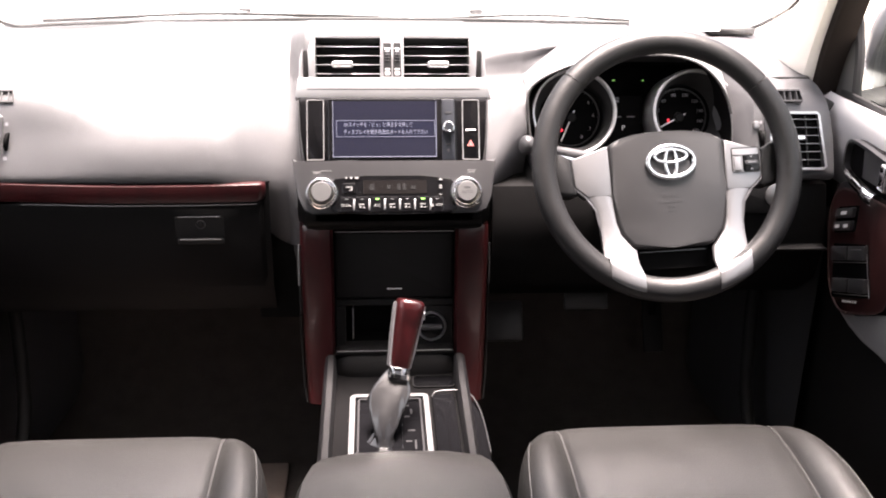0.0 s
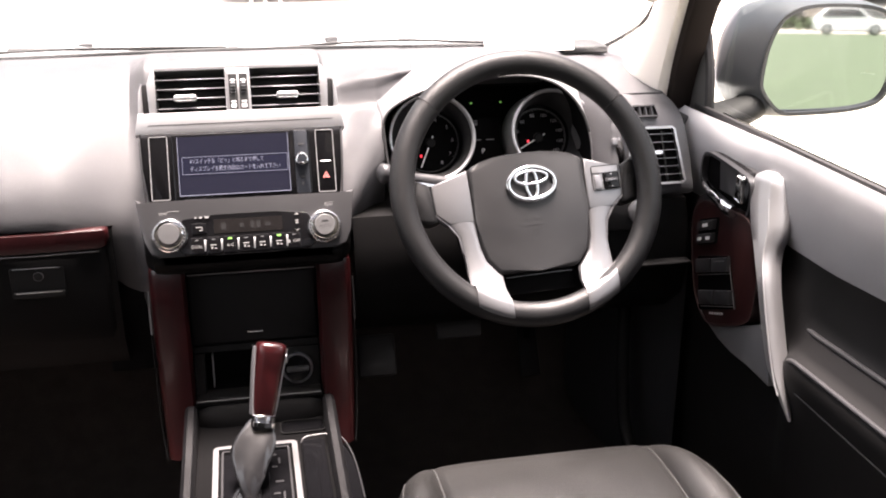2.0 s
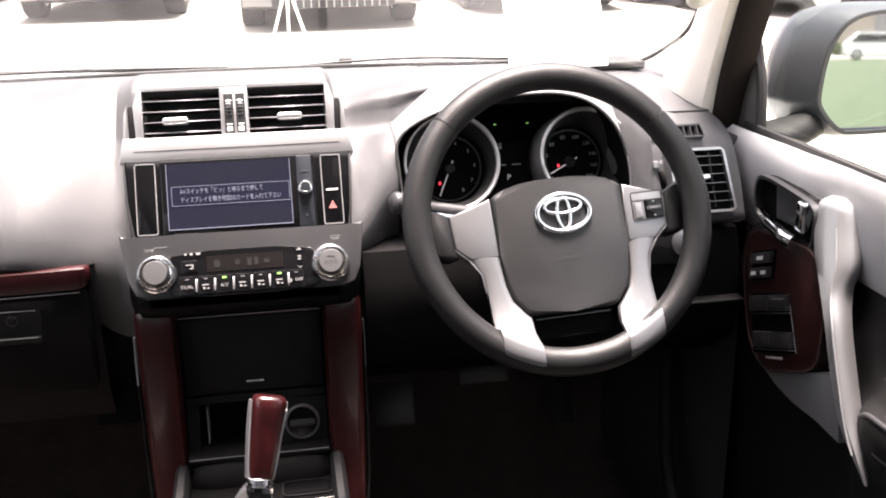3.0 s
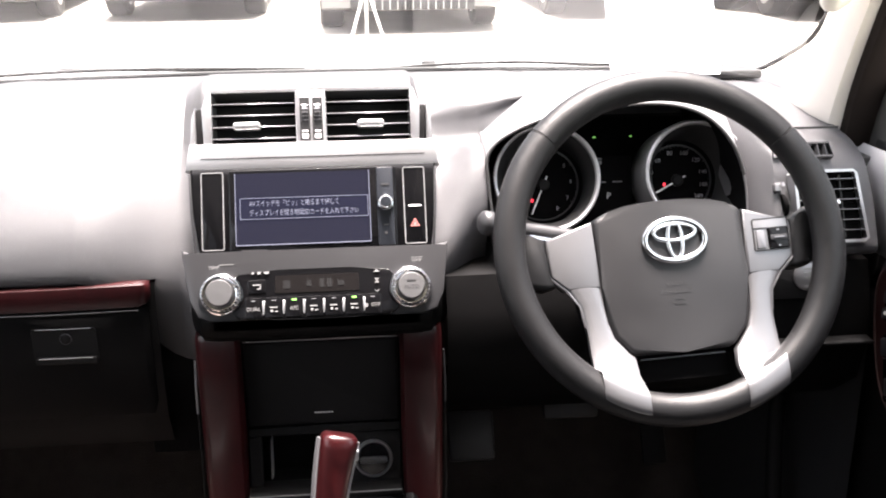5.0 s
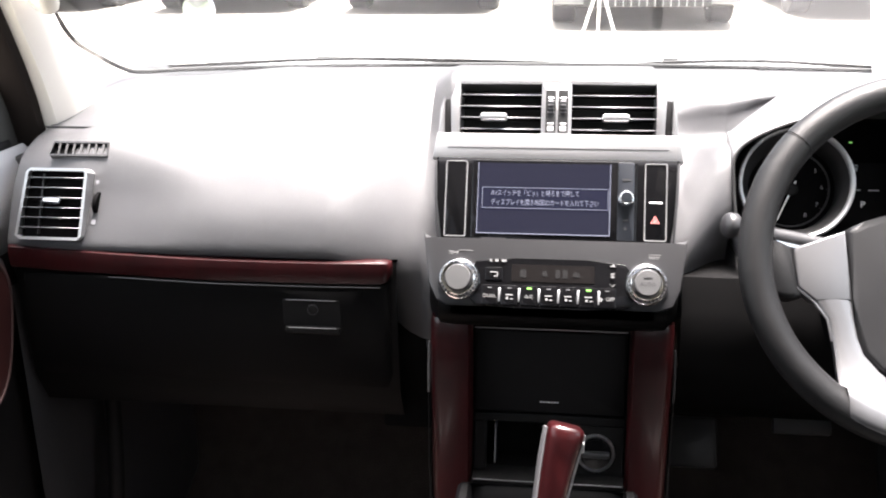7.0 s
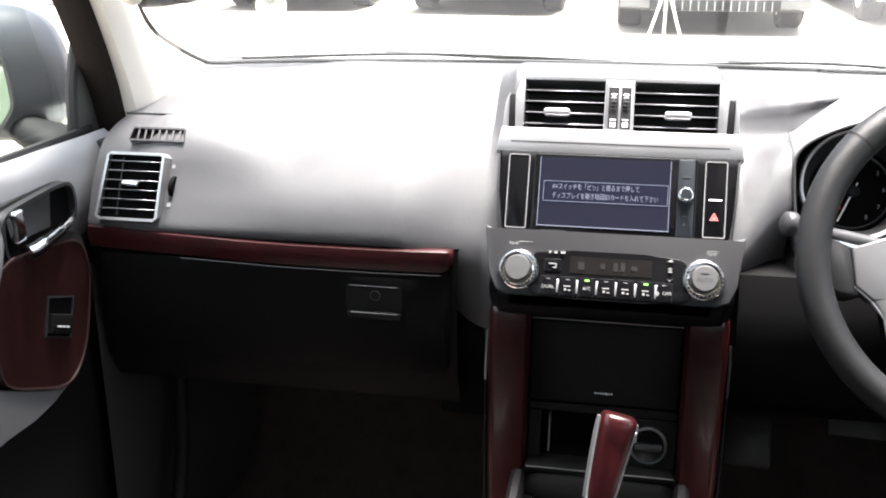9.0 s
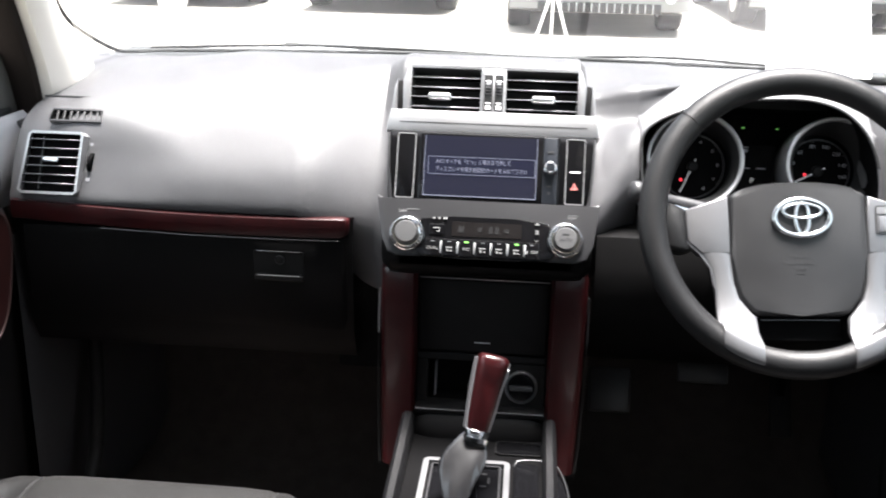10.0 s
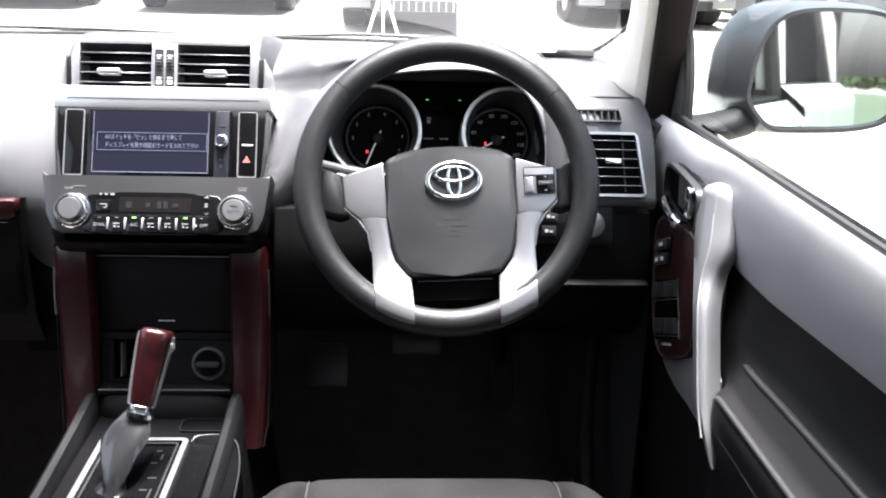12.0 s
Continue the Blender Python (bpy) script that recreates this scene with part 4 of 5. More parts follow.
# ---- front seats ----
def seat(cx, label):
    st = thing("front_seat", (cx, -.6, FLOOR_Z), label, "car seat", "front seats")
    half = [(.162 * f, z) for f, z in ((0, .004), (.35, .004), (.7, .003), (.92, .001), (.985, -.003))]
    bol = ((0, -.006), (.05, .0), (.16, .008), (.34, .014), (.52, .0145), (.68, .010), (.80, .002), (.89, -.010), (.95, -.022), (1, -.042))
    keys = ((-.224, .60, .196), (-.213, .66, .203), (-.211, .712, .208), (-.220, .742, .213), (-.240, .762, .219), (-.28, .774, .229), (-.36, .777, .240), (-.45, .770, .246), (-.60, .755, .248), (-.78, .745, .245))
    rings = []
    for y, z, w in curve_pts(keys, 3):
        f = min(1, max(.3, (-.20 - y) / .10))
        side_pts = half + [(.162 + (w - .162) * g, dz) for g, dz in bol]
        line = [(-x, dz) for x, dz in side_pts[:0:-1]] + side_pts
        z -= .007
        rings.append([Vector((cx + x, y - .050 * max(0, abs(x) / w - .6) ** 2 / .16 * (1 - min(1, max(0, (-.26 - y) / .2))), z + dz * f)) for x, dz in line])
    part("cushion", loft(B(), rings), SEAT, st, "grey leather seat cushion", 60)
    for k in (0, -1):
        part("cushion_side", loft(B(), [[r[k], Vector((r[k].x, r[k].y, .60)), Vector((r[k].x, r[k].y, .46))] for r in rings]), SEAT, st)
    part("cushion_front", loft(B(), [rings[0], [Vector((p.x, p.y - .02, .50)) for p in rings[0]]]), SEAT, st)
    n_mid = len(rings[0]) // 2
    for k in (n_mid - 5, n_mid + 5):
        part("piping", sweep(B(), [r[k] + Vector((0, 0, .0014)) for r in rings[4:]], .0017, 6), PIPING, st)
    for k in (n_mid - 11, n_mid + 11):
        part("side_piping", sweep(B(), [r[k] + Vector((0, 0, .0002)) for r in rings[4:]], .0013, 6), PIPING, st)
    part("seat_base", box(B(), IDENT, (cx - .2, -.76, FLOOR_Z), (cx + .2, -.27, .56), .02), DARK, st)
    back = frame_at(cx, -.80, .73, -76)
    part("backrest", prism(B(), back, smooth_poly([(-.25, 0), (.25, 0), (.26, .3), (.22, .56), (.12, .60), (-.12, .60), (-.22, .56), (-.26, .3)], 2), -.06, .06, .03, 3), SEAT, st, "reclined grey leather backrest")
    return st


seat(.40, "grey leather driver seat with dark piping, backrest laid back")
seat(-.418, "grey leather passenger seat with dark piping, backrest laid back")

# ---- steering wheel ----
WH = frame_at(.4235, -.036, 1.107, 26) @ Matrix.Diagonal((1.035, 1.035, 1.035, 1))
sw = thing("steering_wheel", (.418, -.02, 1.10), "black leather steering wheel with silver spokes", "steering wheel")
RIMF = frame_at(.4180, -.074, 1.1185, 27)
RR, RT = .1918, .0190


def rim_arc(a0, a1, n):
    return [RIMF @ Vector((RR * math.cos(radians(a0 + (a1 - a0) * i / n)), RR * math.sin(radians(a0 + (a1 - a0) * i / n)) * 1.005, .0)) for i in range(n + 1)]


AX = (RIMF.to_3x3() @ Vector((0, 0, 1)))
for a0, a1 in ((41, 138), (138.7, 400.3)):
    part("rim_cover", sweep(B(), rim_arc(a0, a1, 30 if a0 < 100 else 72), RT, 18, up=AX, flat=.92), RIM, sw, "black leather rim section")
for a in (138.35, 40.65):
    part("rim_joint", sweep(B(), rim_arc(a - .15, a + .15, 2), RT * .97, 18, up=AX, flat=.92), RUBBER, sw)
WH = WH @ pose(0, 0, 0, 0, 0, 3)
RIMR = RIMF @ pose(0, 0, 0, 0, 0, 3)
half = [(0, .0475), (.025, .0469), (.05, .0443), (.070, .0393), (.0810, .0348), (.0858, .0312), (.0875, .0255), (.0865, -.045), (.0835, -.085), (.0775, -.1045), (.062, -.1235), (.054, -.1275), (0, -.1285)]
pad = half + [(-x, y) for x, y in half[-2:0:-1]]
part("airbag_pad", prism(B(), WH, pad, -.03, .0215, .006, 4), PAD, sw, "dark grey airbag cover")
strips("pad_lettering", WH, [(-.012 + i * .006, -.052, -.008 + i * .006, -.047) for i in range(4)] + [(-.020 + i * .0056, -.061, -.016 + i * .0056, -.056) for i in range(7)], .0213, PAD, sw)
part("pad_symbol", outline(B(), WH, rounded(-.006, -.074, .008, -.067, .002, 2), .001, .021, .0219), PAD, sw)
part("pad_gap", bars(B(), WH, [(-.050, -.1335, .050, -.1318)], .010), GUNMETAL, sw)
part("lower_cover", prism(B(), WH, [(-.058, -.126), (.058, -.126), (.057, -.160), (-.057, -.160)], -.04, .004, .004), BLACK, sw)
part("hub", prism(B(), WH, smooth_poly([(-.11, .04), (.11, .04), (.10, -.10), (.05, -.15), (-.05, -.15), (-.10, -.10)], 2), -.06, -.004, .006), BLACK, sw)
for s in (-1, 1):
    bm = B()
    sp = [(s * x, y) for x, y in ((.0895, .0300), (.1440, .0130), (.1455, .006), (.1435, -.030), (.1250, -.0470), (.0870, -.0470))]
    prism(bm, WH, sp, -.012, .0192, .003, 3)
    rows = []
    for ui, vi, uo, vo, z in ((.0872, -.044, .1270, -.044, .0190), (.0862, -.066, .1130, -.066, .0194), (.0842, -.0865, .1100, -.085, .0206), (.0790, -.1055, .1090, -.098, .0222), (.0650, -.1240, .1088, -.112, .0248), (.0590, -.1300, .1088, -.122, .0268), (.0575, -.150, .1086, -.136, .0310)):
        pts = [(uo, vo, z - .012)] + [(uo + (ui - uo) * k, vo + (vi - vo) * k, z - .0022 * (2 * k - 1) ** 6) for k in (0, .04, .12, .35, .65, .88, .96, 1)] + [(ui, vi, z - .012)]
        rows.append([WH @ Vector((s * u, v, w)) for u, v, w in pts])
    for r, q in ((.1770, .0160), (.1805, .0182), (.1848, .0190), (.1895, .0192), (.196, .0192), (.2015, .0172), (.2055, .0125), (.2078, .0030), (.2060, -.006)):
        pts = [(.1086, q - .008)] + [(.1086 + (.0575 - .1086) * k, q - .0012 * (2 * k - 1) ** 6) for k in (0, .04, .12, .35, .65, .88, .96, 1)] + [(.0575, q - .008)]
        rows.append([RIMR @ Vector((s * u + .004, -math.sqrt(r * r - u * u), w)) for u, w in pts])
    loft(bm, rows)
    spoke = part("spoke", bm, SPOKE, sw, "satin silver spoke", 50)
    part("spoke_edge", sweep(B(), [WH @ Vector((s * x, y, .016)) for x, y in ((.1100, -.090), (.1135, -.066), (.1270, -.0465), (.1440, -.031))], .0018, 8, up=AX), STALKTIP, spoke)
    arm = [(s * x, y) for x, y in ((.145, .014), (.160, .020), (.178, .030), (.186, .0), (.182, -.034), (.160, -.043), (.150, -.045), (.138, -.042))]
    part("spoke_cover", prism(B(), WH, arm, -.012, .0185, .008, 3), RIM, sw, "leather spoke cover")
swm = part("switch_pad", prism(B(), WH, rounded(.0985, -.022, .1415, .0160, .003), .016, .0203, .001), DULL, sw, "silver switch panel on the spoke")
part("switch_gap", outline(B(), WH, rounded(.0985, -.022, .1415, .0160, .003), .0012, .0185, .0206), RUBBER, swm)
part("switch_gap", bars(B(), WH, [(.0995, .0040, .1405, .0050)], .0205), RUBBER, swm)
key = part("switch_key", prism(B(), WH, rounded(.1155, -.0205, .1400, .0045, .002), .019, .0228, .0015), PIANO, swm, "gloss black rocker switch")
part("switch_key", prism(B(), WH, rounded(.1015, -.019, .1120, .002, .001), .019, .0222, .001), STALKTIP, swm)
part("rocker_bar", prism(B(), WH, rounded(.1175, -.0105, .1380, -.0045, .0015), .0225, .0242, .0008), TRIM, key)
strips("switch_mark", WH, [(.122, -.0082, .134, -.0066)], .0243, STALKTIP, key)
strips("switch_mark", WH, [(.1262, .0005, .1292, .0022), (.1262, -.018, .1292, -.0163)], .0229, STALKTIP, key)
# badge: an oval ring with two plain oval bands
E0 = WH @ pose(.004, .0, .0225)


def oval(bm, cx, cy, a, b, r, k=48):
    return sweep(bm, [E0 @ Vector((cx + a * math.cos(2 * math.pi * i / k), cy + b * math.sin(2 * math.pi * i / k), .002)) for i in range(k)], r, 10, True, up=AX, flat=.7)


part("badge", oval(oval(oval(B(), 0, 0, .0355, .0240, .0036), 0, .0085, .0245, .0095, .0026), 0, -.0005, .0085, .0215, .0026), CHROME, sw, "chrome oval badge")
st = thing("control_stalk", (.30, .02, 1.12), "dark control stalk with grey tip beside the wheel", "stalk")
part("stem", sweep(B(), curve_pts([(.33, .035, 1.095), (.27, .030, 1.108), (.215, .016, 1.124)], 6), [.010] * 6 + [.009] * 7, 14), TRIM, st)
part("tip", sweep(B(), curve_pts([(.222, .018, 1.122), (.212, .015, 1.125), (.203, .012, 1.127)], 4), [.010, .013, .015, .0155, .0155, .015, .0145, .012, .006], 16), TRIM, st)
st3 = thing("wheel_paddle", (.29, .0, 1.11), "small chrome paddle behind a spoke", "stalk")
part("paddle", sweep(B(), [(.262, -.004, 1.110), (.285, .0, 1.102), (.31, .004, 1.098)], [.004, .006, .005], 10), CHROME, st3)
st2 = thing("wheel_paddle", (.55, .0, 1.11), "small chrome paddle behind a spoke", "stalk")
part("paddle", sweep(B(), [(.578, -.002, 1.117), (.560, .002, 1.111), (.535, .006, 1.103)], [.004, .006, .005], 10), CHROME, st2)
column = tagged(part("column_shroud", loft(B(), [[(WH @ Vector((r * math.cos(a), r * .9 * math.sin(a) - .02, z))) for a in [radians(d) for d in range(0, 360, 18)]] for z, r in ((-.03, .055), (-.06, .075), (-.12, .085), (-.2, .085))], True, True), DARK), "dark steering column shroud", "steering column")

# ---- instrument cluster ----
def tube(bm, m, prof, seg):
    """A turned profile, open at both ends."""
    return loft(bm, [[m @ Vector((r * math.cos(2 * math.pi * i / seg), r * math.sin(2 * math.pi * i / seg), z)) for i in range(seg)] for r, z in prof], True)


GA = frame_at(.420, .163, 1.1285, 20)
ic = thing("instrument_cluster", (.41, .17, 1.08), "black instrument cluster with two round ringed gauges", "instrument cluster")
GF = frame_at(.414, .192, 1.124, 14)
part("backing", prism(B(), GA, rounded(-.176, -.09, .180, .104, .03), -.075, -.060, .002), BLACK, ic)
part("mask", prism(B(), GF, rounded(-.034, -.060, .032, .038, .003), -.010, -.004), BLACK, ic)
for gx, fx, marks, needle in ((-.107, -.0965, [("1", 180), ("2", 147), ("3", 112), ("4", 74), ("5", 40), ("6", 5), ("7", -30), ("8", -60)], 247),
                              (.105, .0975, [("20", 200), ("40", 163), ("60", 134), ("80", 104), ("100", 74), ("120", 45), ("140", 16), ("160", -10), ("180", -36)], 208)):
    g = GA @ pose(gx, .010, 0)
    ring = part("gauge_ring", tube(B(), g, [(.0680, .019), (.0695, .0235), (.0722, .0250), (.0744, .0235), (.0755, .017), (.0755, -.050)], 56), SILVER, ic, "silver gauge ring")
    f = GF @ pose(fx, 0, 0) @ Matrix.Diagonal((1.08, 1.08, 1, 1))
    wall = [[g @ Vector((.0681 * math.cos(a), .0681 * math.sin(a), .019)) for a in [2 * math.pi * i / 56 for i in range(56)]],
            [g @ Vector((.0610 * math.cos(a), .0610 * math.sin(a), .006)) for a in [2 * math.pi * i / 56 for i in range(56)]],
            [f @ Vector((.0530 * math.cos(a), .0530 * math.sin(a), -.002)) for a in [2 * math.pi * i / 56 for i in range(56)]]]
    part("gauge_well", loft(B(), wall, True), RUBBER, ic, "dark cone inside the gauge ring")
    part("gauge_face", lathe(B(), f, [(.0535, -.004), (.0535, -.0025), (.0, -.002)], 48), BLACK, ic)
    part("gauge_band", outline(B(), f, [(.0475 * math.cos(radians(a)), .0475 * math.sin(radians(a))) for a in range(0, 360, 8)], .0020, -.002, -.0005), TRIM, ic)
    ticks = B()
    for i in range(41):
        r0 = .0425 if i % 5 == 0 else .0440
        box(ticks, f @ pose(0, 0, 0, 0, 0, 232 - i * 6.6), (r0, -.0005, -.0015), (.0455, .0005, -.001))
    part("gauge_ticks", ticks, TRIM, ic)
    for text, a in marks:
        writing("gauge_number", text, f @ pose(.0370 * math.cos(radians(a)), .0370 * math.sin(radians(a)), -.001), .0078, GREYPRINT, ic)
    part("needle", box(B(), f @ pose(0, 0, 0, 0, 0, needle), (-.012, -.0009, .002), (.042, .0009, .0035)), WHITE, ic)
    part("needle_hub", lathe(B(), f, [(.008, -.002), (.008, .004), (.006, .006)], 20), DARK, ic)
part("warning_lamp", bars(B(), GF, [(.0770, -.008, .0805, -.003)], .0005), REDLAMP, ic, "lit red warning lamp")
part("warning_lamp", bars(B(), GF, [(-.1150, -.0245, -.1115, -.0195)], .0005), REDLAMP, ic, "lit red warning lamp")
strips("small_lamps", frame_at(.4247, .231, 1.182, 14), [(-.0290, -.0014, -.0245, .0008), (.0250, -.0014, .0285, .0008)], .0, GREENLAMP, ic)
part("center_display", prism(B(), GF, rounded(-.028, -.045, .026, .036, .003), -.004, -.002), BLACK, ic)
writing("gear_letter", "P", GF @ pose(-.002, -.019, -.0012), .0125, WHITE, ic)
strips("display_bars", GF, [(-.022, .0, -.006, .0018), (-.017, .033, -.011, .035), (-.0165, .026, -.0115, .0315), (.004, .0, .018, .0018)], -.0015, DIALPRINT, ic)

# ---- pedals, mats ----
brake = thing("brake_pedal", (.39, .30, .55), "wide black brake pedal", "pedal")
part("pad", box(B(), frame_at(.390, .285, .722, 25), (-.045, -.018, -.006), (.045, .018, .006), .005), TRIM, brake)
part("arm", sweep(B(), [(.40, .29, .70), (.41, .36, .78), (.41, .42, .9)], .008, 8), BLACK, brake)
tagged(part("footrest", box(B(), frame_at(.228, .30, .672, 30), (-.038, -.042, -.012), (.038, .040, .010), .006), TRIM), "dark grey ribbed footrest beside the console", "footrest")
acc = thing("accelerator_pedal", (.56, .34, .5), "narrow black accelerator pedal", "pedal")
part("pad", box(B(), frame_at(.565, .40, .63, 30), (-.022, -.08, -.006), (.022, .07, .006), .005), DARK, acc)
part("arm", sweep(B(), [(.56, .38, .64), (.57, .44, .78), (.57, .5, .9)], .007, 8), BLACK, acc)
for cx, w, lab in ((.40, .19, "black carpet mat in the driver footwell"), (-.42, .21, "worn black carpet mat in the passenger footwell")):
    tagged(part("floor_mat", box(B(), pose(cx, -.02, FLOOR_Z + .006), (-w, -.26, -.004), (w, .22, .006), .004), DUSTY_LIFTED if cx < 0 else CARPET), lab, "mat")
for s in (-1, 1):
    tagged(part("kick_panel", loft(B(), [[Vector((s * x, y, z)) for y, x in ((.42, .66), (.30, .70), (.22, .725), (.14, .735), (.05, .75))] for z in (.40, .6, .82, 1.0)]), TRIM), "charcoal footwell side panel", "panel", kind="structure")
    tagged(part("sill_tube", sweep(B(), curve_pts([(s * .700, .20, .84), (s * .690, .17, .70), (s * .685, .12, .56), (s * .69, .0, .46)], 6), .013, 10), DARK), "black rubber door seal at the footwell", "seal", kind="structure")


# ---- doors ----
def belt(y):
    return 1.172 - .006 * y


def door(s, label):
    d = thing("front_door", (s * .78, -.4, .45), label, "car door", "front doors")
    ys = [.175, .13, .08, .02, -.05, -.09, -.13, -.165, -.20, -.225, -.245, -.265, -.285, -.31, -.35, -.40, -.48, -.60, -.75, -.97]
    up = []
    for y in ys:
        b = belt(y)
        f = min(1, max(0, (y + .02) / .15))
        g = min(1, max(0, (-.05 - y) / .08))
        q = 1 - .20 * min(1, max(0, (-.30 - y) / .40))
        up.append([Vector((s * (x0 * (1 - g) + x1 * g - .010 * f), y, b + h * q)) for x0, x1, h in ((.797, .799, -.002), (.786, .792, .004), (.776, .788, -.004), (.768, .785, -.022), (.764, .784, -.055), (.768, .786, -.092), (.776, .790, -.122), (.784, .796, -.138), (.806, .814, -.146))])
    part("upper_pad", loft(B(), up), DOORPAD_LIT, d, "charcoal padded door top, lightened for window light")
    lowr = []
    for y in ys:
        b = belt(y)
        a = ease(-y, .235, .305)
        r1, r2 = .899 - .032 * y, .923 - .048 * y
        lowr.append([Vector((s * (x0 * (1 - a) + x1 * a), y, z0 * (1 - a) + z1 * a)) for x0, x1, z0, z1 in (
            (.800, .814, b - .132, b - .118), (.796, .816, b - .165, b - .150), (.790, .812, .985, 1.0), (.786, .806, .965, r2 + .02), (.784, .796, .95, r2 + .004), (.783, .788, .94, r2), (.782, .781, .93, r2 - .005),
            (.781, .770, .92, r2 - .020), (.780, .760, .91, r1 + .003), (.779, .751, .90, r1 + .003), (.778, .745, .89, r1), (.777, .7415, .88, r1 - .008), (.776, .742, .86, r1 - .03), (.772, .748, .84, .85), (.770, .757, .75, .75), (.775, .768, .6, .6), (.785, .785, .45, .45))])
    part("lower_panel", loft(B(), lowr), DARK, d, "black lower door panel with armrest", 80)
    part("panel_seam", sweep(B(), [Vector((s * .7435, y, .868 - .004 * y)) for y in (-.33, -.45, -.6, -.75, -.95)], .0013, 6), TRIM, d)
    part("outer_skin", loft(B(), [[Vector((s * x, y, z)) for x, z in ((.825, belt(y) + .0), (.88, belt(y) - .05), (.90, .95), (.89, .7), (.85, .45))] for y in ys]), BODY, d, "white outer skin")
    part("sill_seal", sweep(B(), [Vector((s * .799, y, belt(y) + .003)) for y in ys], .0050, 8, flat=1.3), RUBBER, d, "black window seal")
    # switch plate on a red-brown wood panel: local x runs rearward, y up, z into the cabin
    W = Matrix.Translation((s * .750, 0, .975)) @ (Matrix(((0, 0, -s), (-1, 0, 0), (0, 1, 0))).to_4x4())
    W2 = W @ Matrix(((1, 0, 0, 0), (.40, 1, 0, 0), (0, 0, 1, 0), (0, 0, 0, 1)))
    outl = smooth_poly([(.192, -.050), (.192, .060), (.15, .096), (.09, .092), (.04, .084), (-.005, .079), (-.028, .066), (-.040, .040), (-.041, .012), (-.030, -.034), (-.014, -.078), (.004, -.104), (.028, -.120), (.058, -.123), (.11, -.100), (.165, -.075)], 2)
    plate = part("switch_plate", prism(B(), W, outl, -.024, .004, .002), PLATE, d, "dark brown wood switch plate")
    part("plate_rim", outline(B(), W, outl, .0030, -.02, .0058), RIM_GLINT, plate)
    cxy = (.08, -.01)
    part("front_edge", prism(B(), W, [(cxy[0] + (u - cxy[0]) * (1.11 if u < cxy[0] else .98), cxy[1] + (v - cxy[1]) * (1.10 - .14 * ease(u, .0, .16))) for u, v in outl], -.034, -.004, .004), TRIM, d)
    part("lower_trim", prism(B(), W, [(.030, -.117), (.060, -.126), (.11, -.103), (.165, -.076), (.205, -.056), (.240, -.075), (.250, -.137), (.19, -.134), (.13, -.138), (.08, -.134), (.045, -.127)], -.024, .001, .002), DASH, d, "grey trim below the switch plate")
    if s > 0:
        part("switch_bezel", prism(B(), W2, [(-.007, -.020), (.100, -.023), (.136, -.114), (.014, -.118)], .003, .0055, .001), BLACK, plate)
        part("switch_bezel", prism(B(), W2, rounded(-.013, .000, .054, .046, .004), .003, .0055, .001), BLACK, plate)
        for v in (.034, .011):
            part("switch", prism(B(), W2, rounded(-.008, v - .0085, .048, v + .0085, .003), .005, .012, .002), TRIM, plate)
            strips("switch_mark", W2, [(.000, v - .003, .014, v + .003), (.028, v - .003, .042, v + .003)] if v < .03 else [(.013, v - .003, .031, v + .003)], .0122, WHITE, plate)
        for v, u0 in ((-.037, .000), (-.094, .020)):
            for u in (u0, u0 + .054):
                part("switch", prism(B(), W2, [(u + .004, v - .013), (u + .054, v - .013), (u + .050, v + .012), (u - .001, v + .012)], .005, .013, .003), TRIM, plate)
            part("switch_line", prism(B(), W2, [(u0 + .002, v - .0180), (u0 + .110, v - .0170), (u0 + .1095, v - .0153), (u0 + .0015, v - .0163)], .005, .0062), PRINT, plate)
        strips("switch_mark", W2, [(.066, -.0320, .100, -.0302)], .0132, PRINT, plate)
        part("bezel_edge", prism(B(), W2, [(.0985, -.023), (.100, -.023), (.136, -.114), (.1342, -.114)], .0054, .0062), PRINT, plate)
        strips("switch_mark", W2, [(.052 + i * .008, -.1255, .0578 + i * .008, -.1215) for i in range(6)], .0042, WHITE, plate)
    else:
        part("switch_bezel", outline(B(), W2, [(.009, -.006), (.071, -.008), (.088, -.068), (.030, -.071)], .004, .003, .0065), TRIM, plate)
        part("switch_well", prism(B(), W2, [(.011, -.008), (.069, -.010), (.086, -.066), (.032, -.069)], .002, .0045), BLACK, plate)
        part("switch", prism(B(), W2, [(.026, -.034), (.072, -.034), (.082, -.062), (.036, -.064)], .004, .013, .003), DARK, plate)
        strips("switch_mark", W2, [(.042, -.054, .049, -.051), (.051, -.0535, .058, -.0505), (.060, -.053, .069, -.050)], .0132, WHITE, plate)
    # inside handle; proud rim and black plate stand in for the recess and its shade
    H = Matrix.Translation((s * .756, -.055, 1.105)) @ (Matrix(((0, 0, -s), (-1, 0, 0), (0, 1, 0))).to_4x4())
    cupl = smooth_poly([(-.088, -.004), (-.082, .024), (-.056, .031), (.04, .026), (.080, .022), (.086, .0), (.086, -.030), (.074, -.046), (.02, -.042), (-.045, -.037), (-.082, -.030)], 2)
    cupp = part("handle_cup", outline(B(), H, cupl, .0050, -.02, .009), GUNMETAL, d, "handle cup rim, raised to read as a recess")
    part("cup_shade", prism(B(), H, cupl, -.012, -.002), BLACK, cupp)
    part("cup_back", prism(B(), H, [(-.038, .020), (.048, .018), (.05, -.024), (-.030, -.026)], -.004, .0, .001), TRIM, cupp)
    lever_pts = [H @ Vector(p) for p in ((-.078, -.024, .006), (-.05, -.028, .012), (-.02, -.031, .016), (.02, -.034, .019), (.040, -.036, .019), (.055, -.036, .017))]
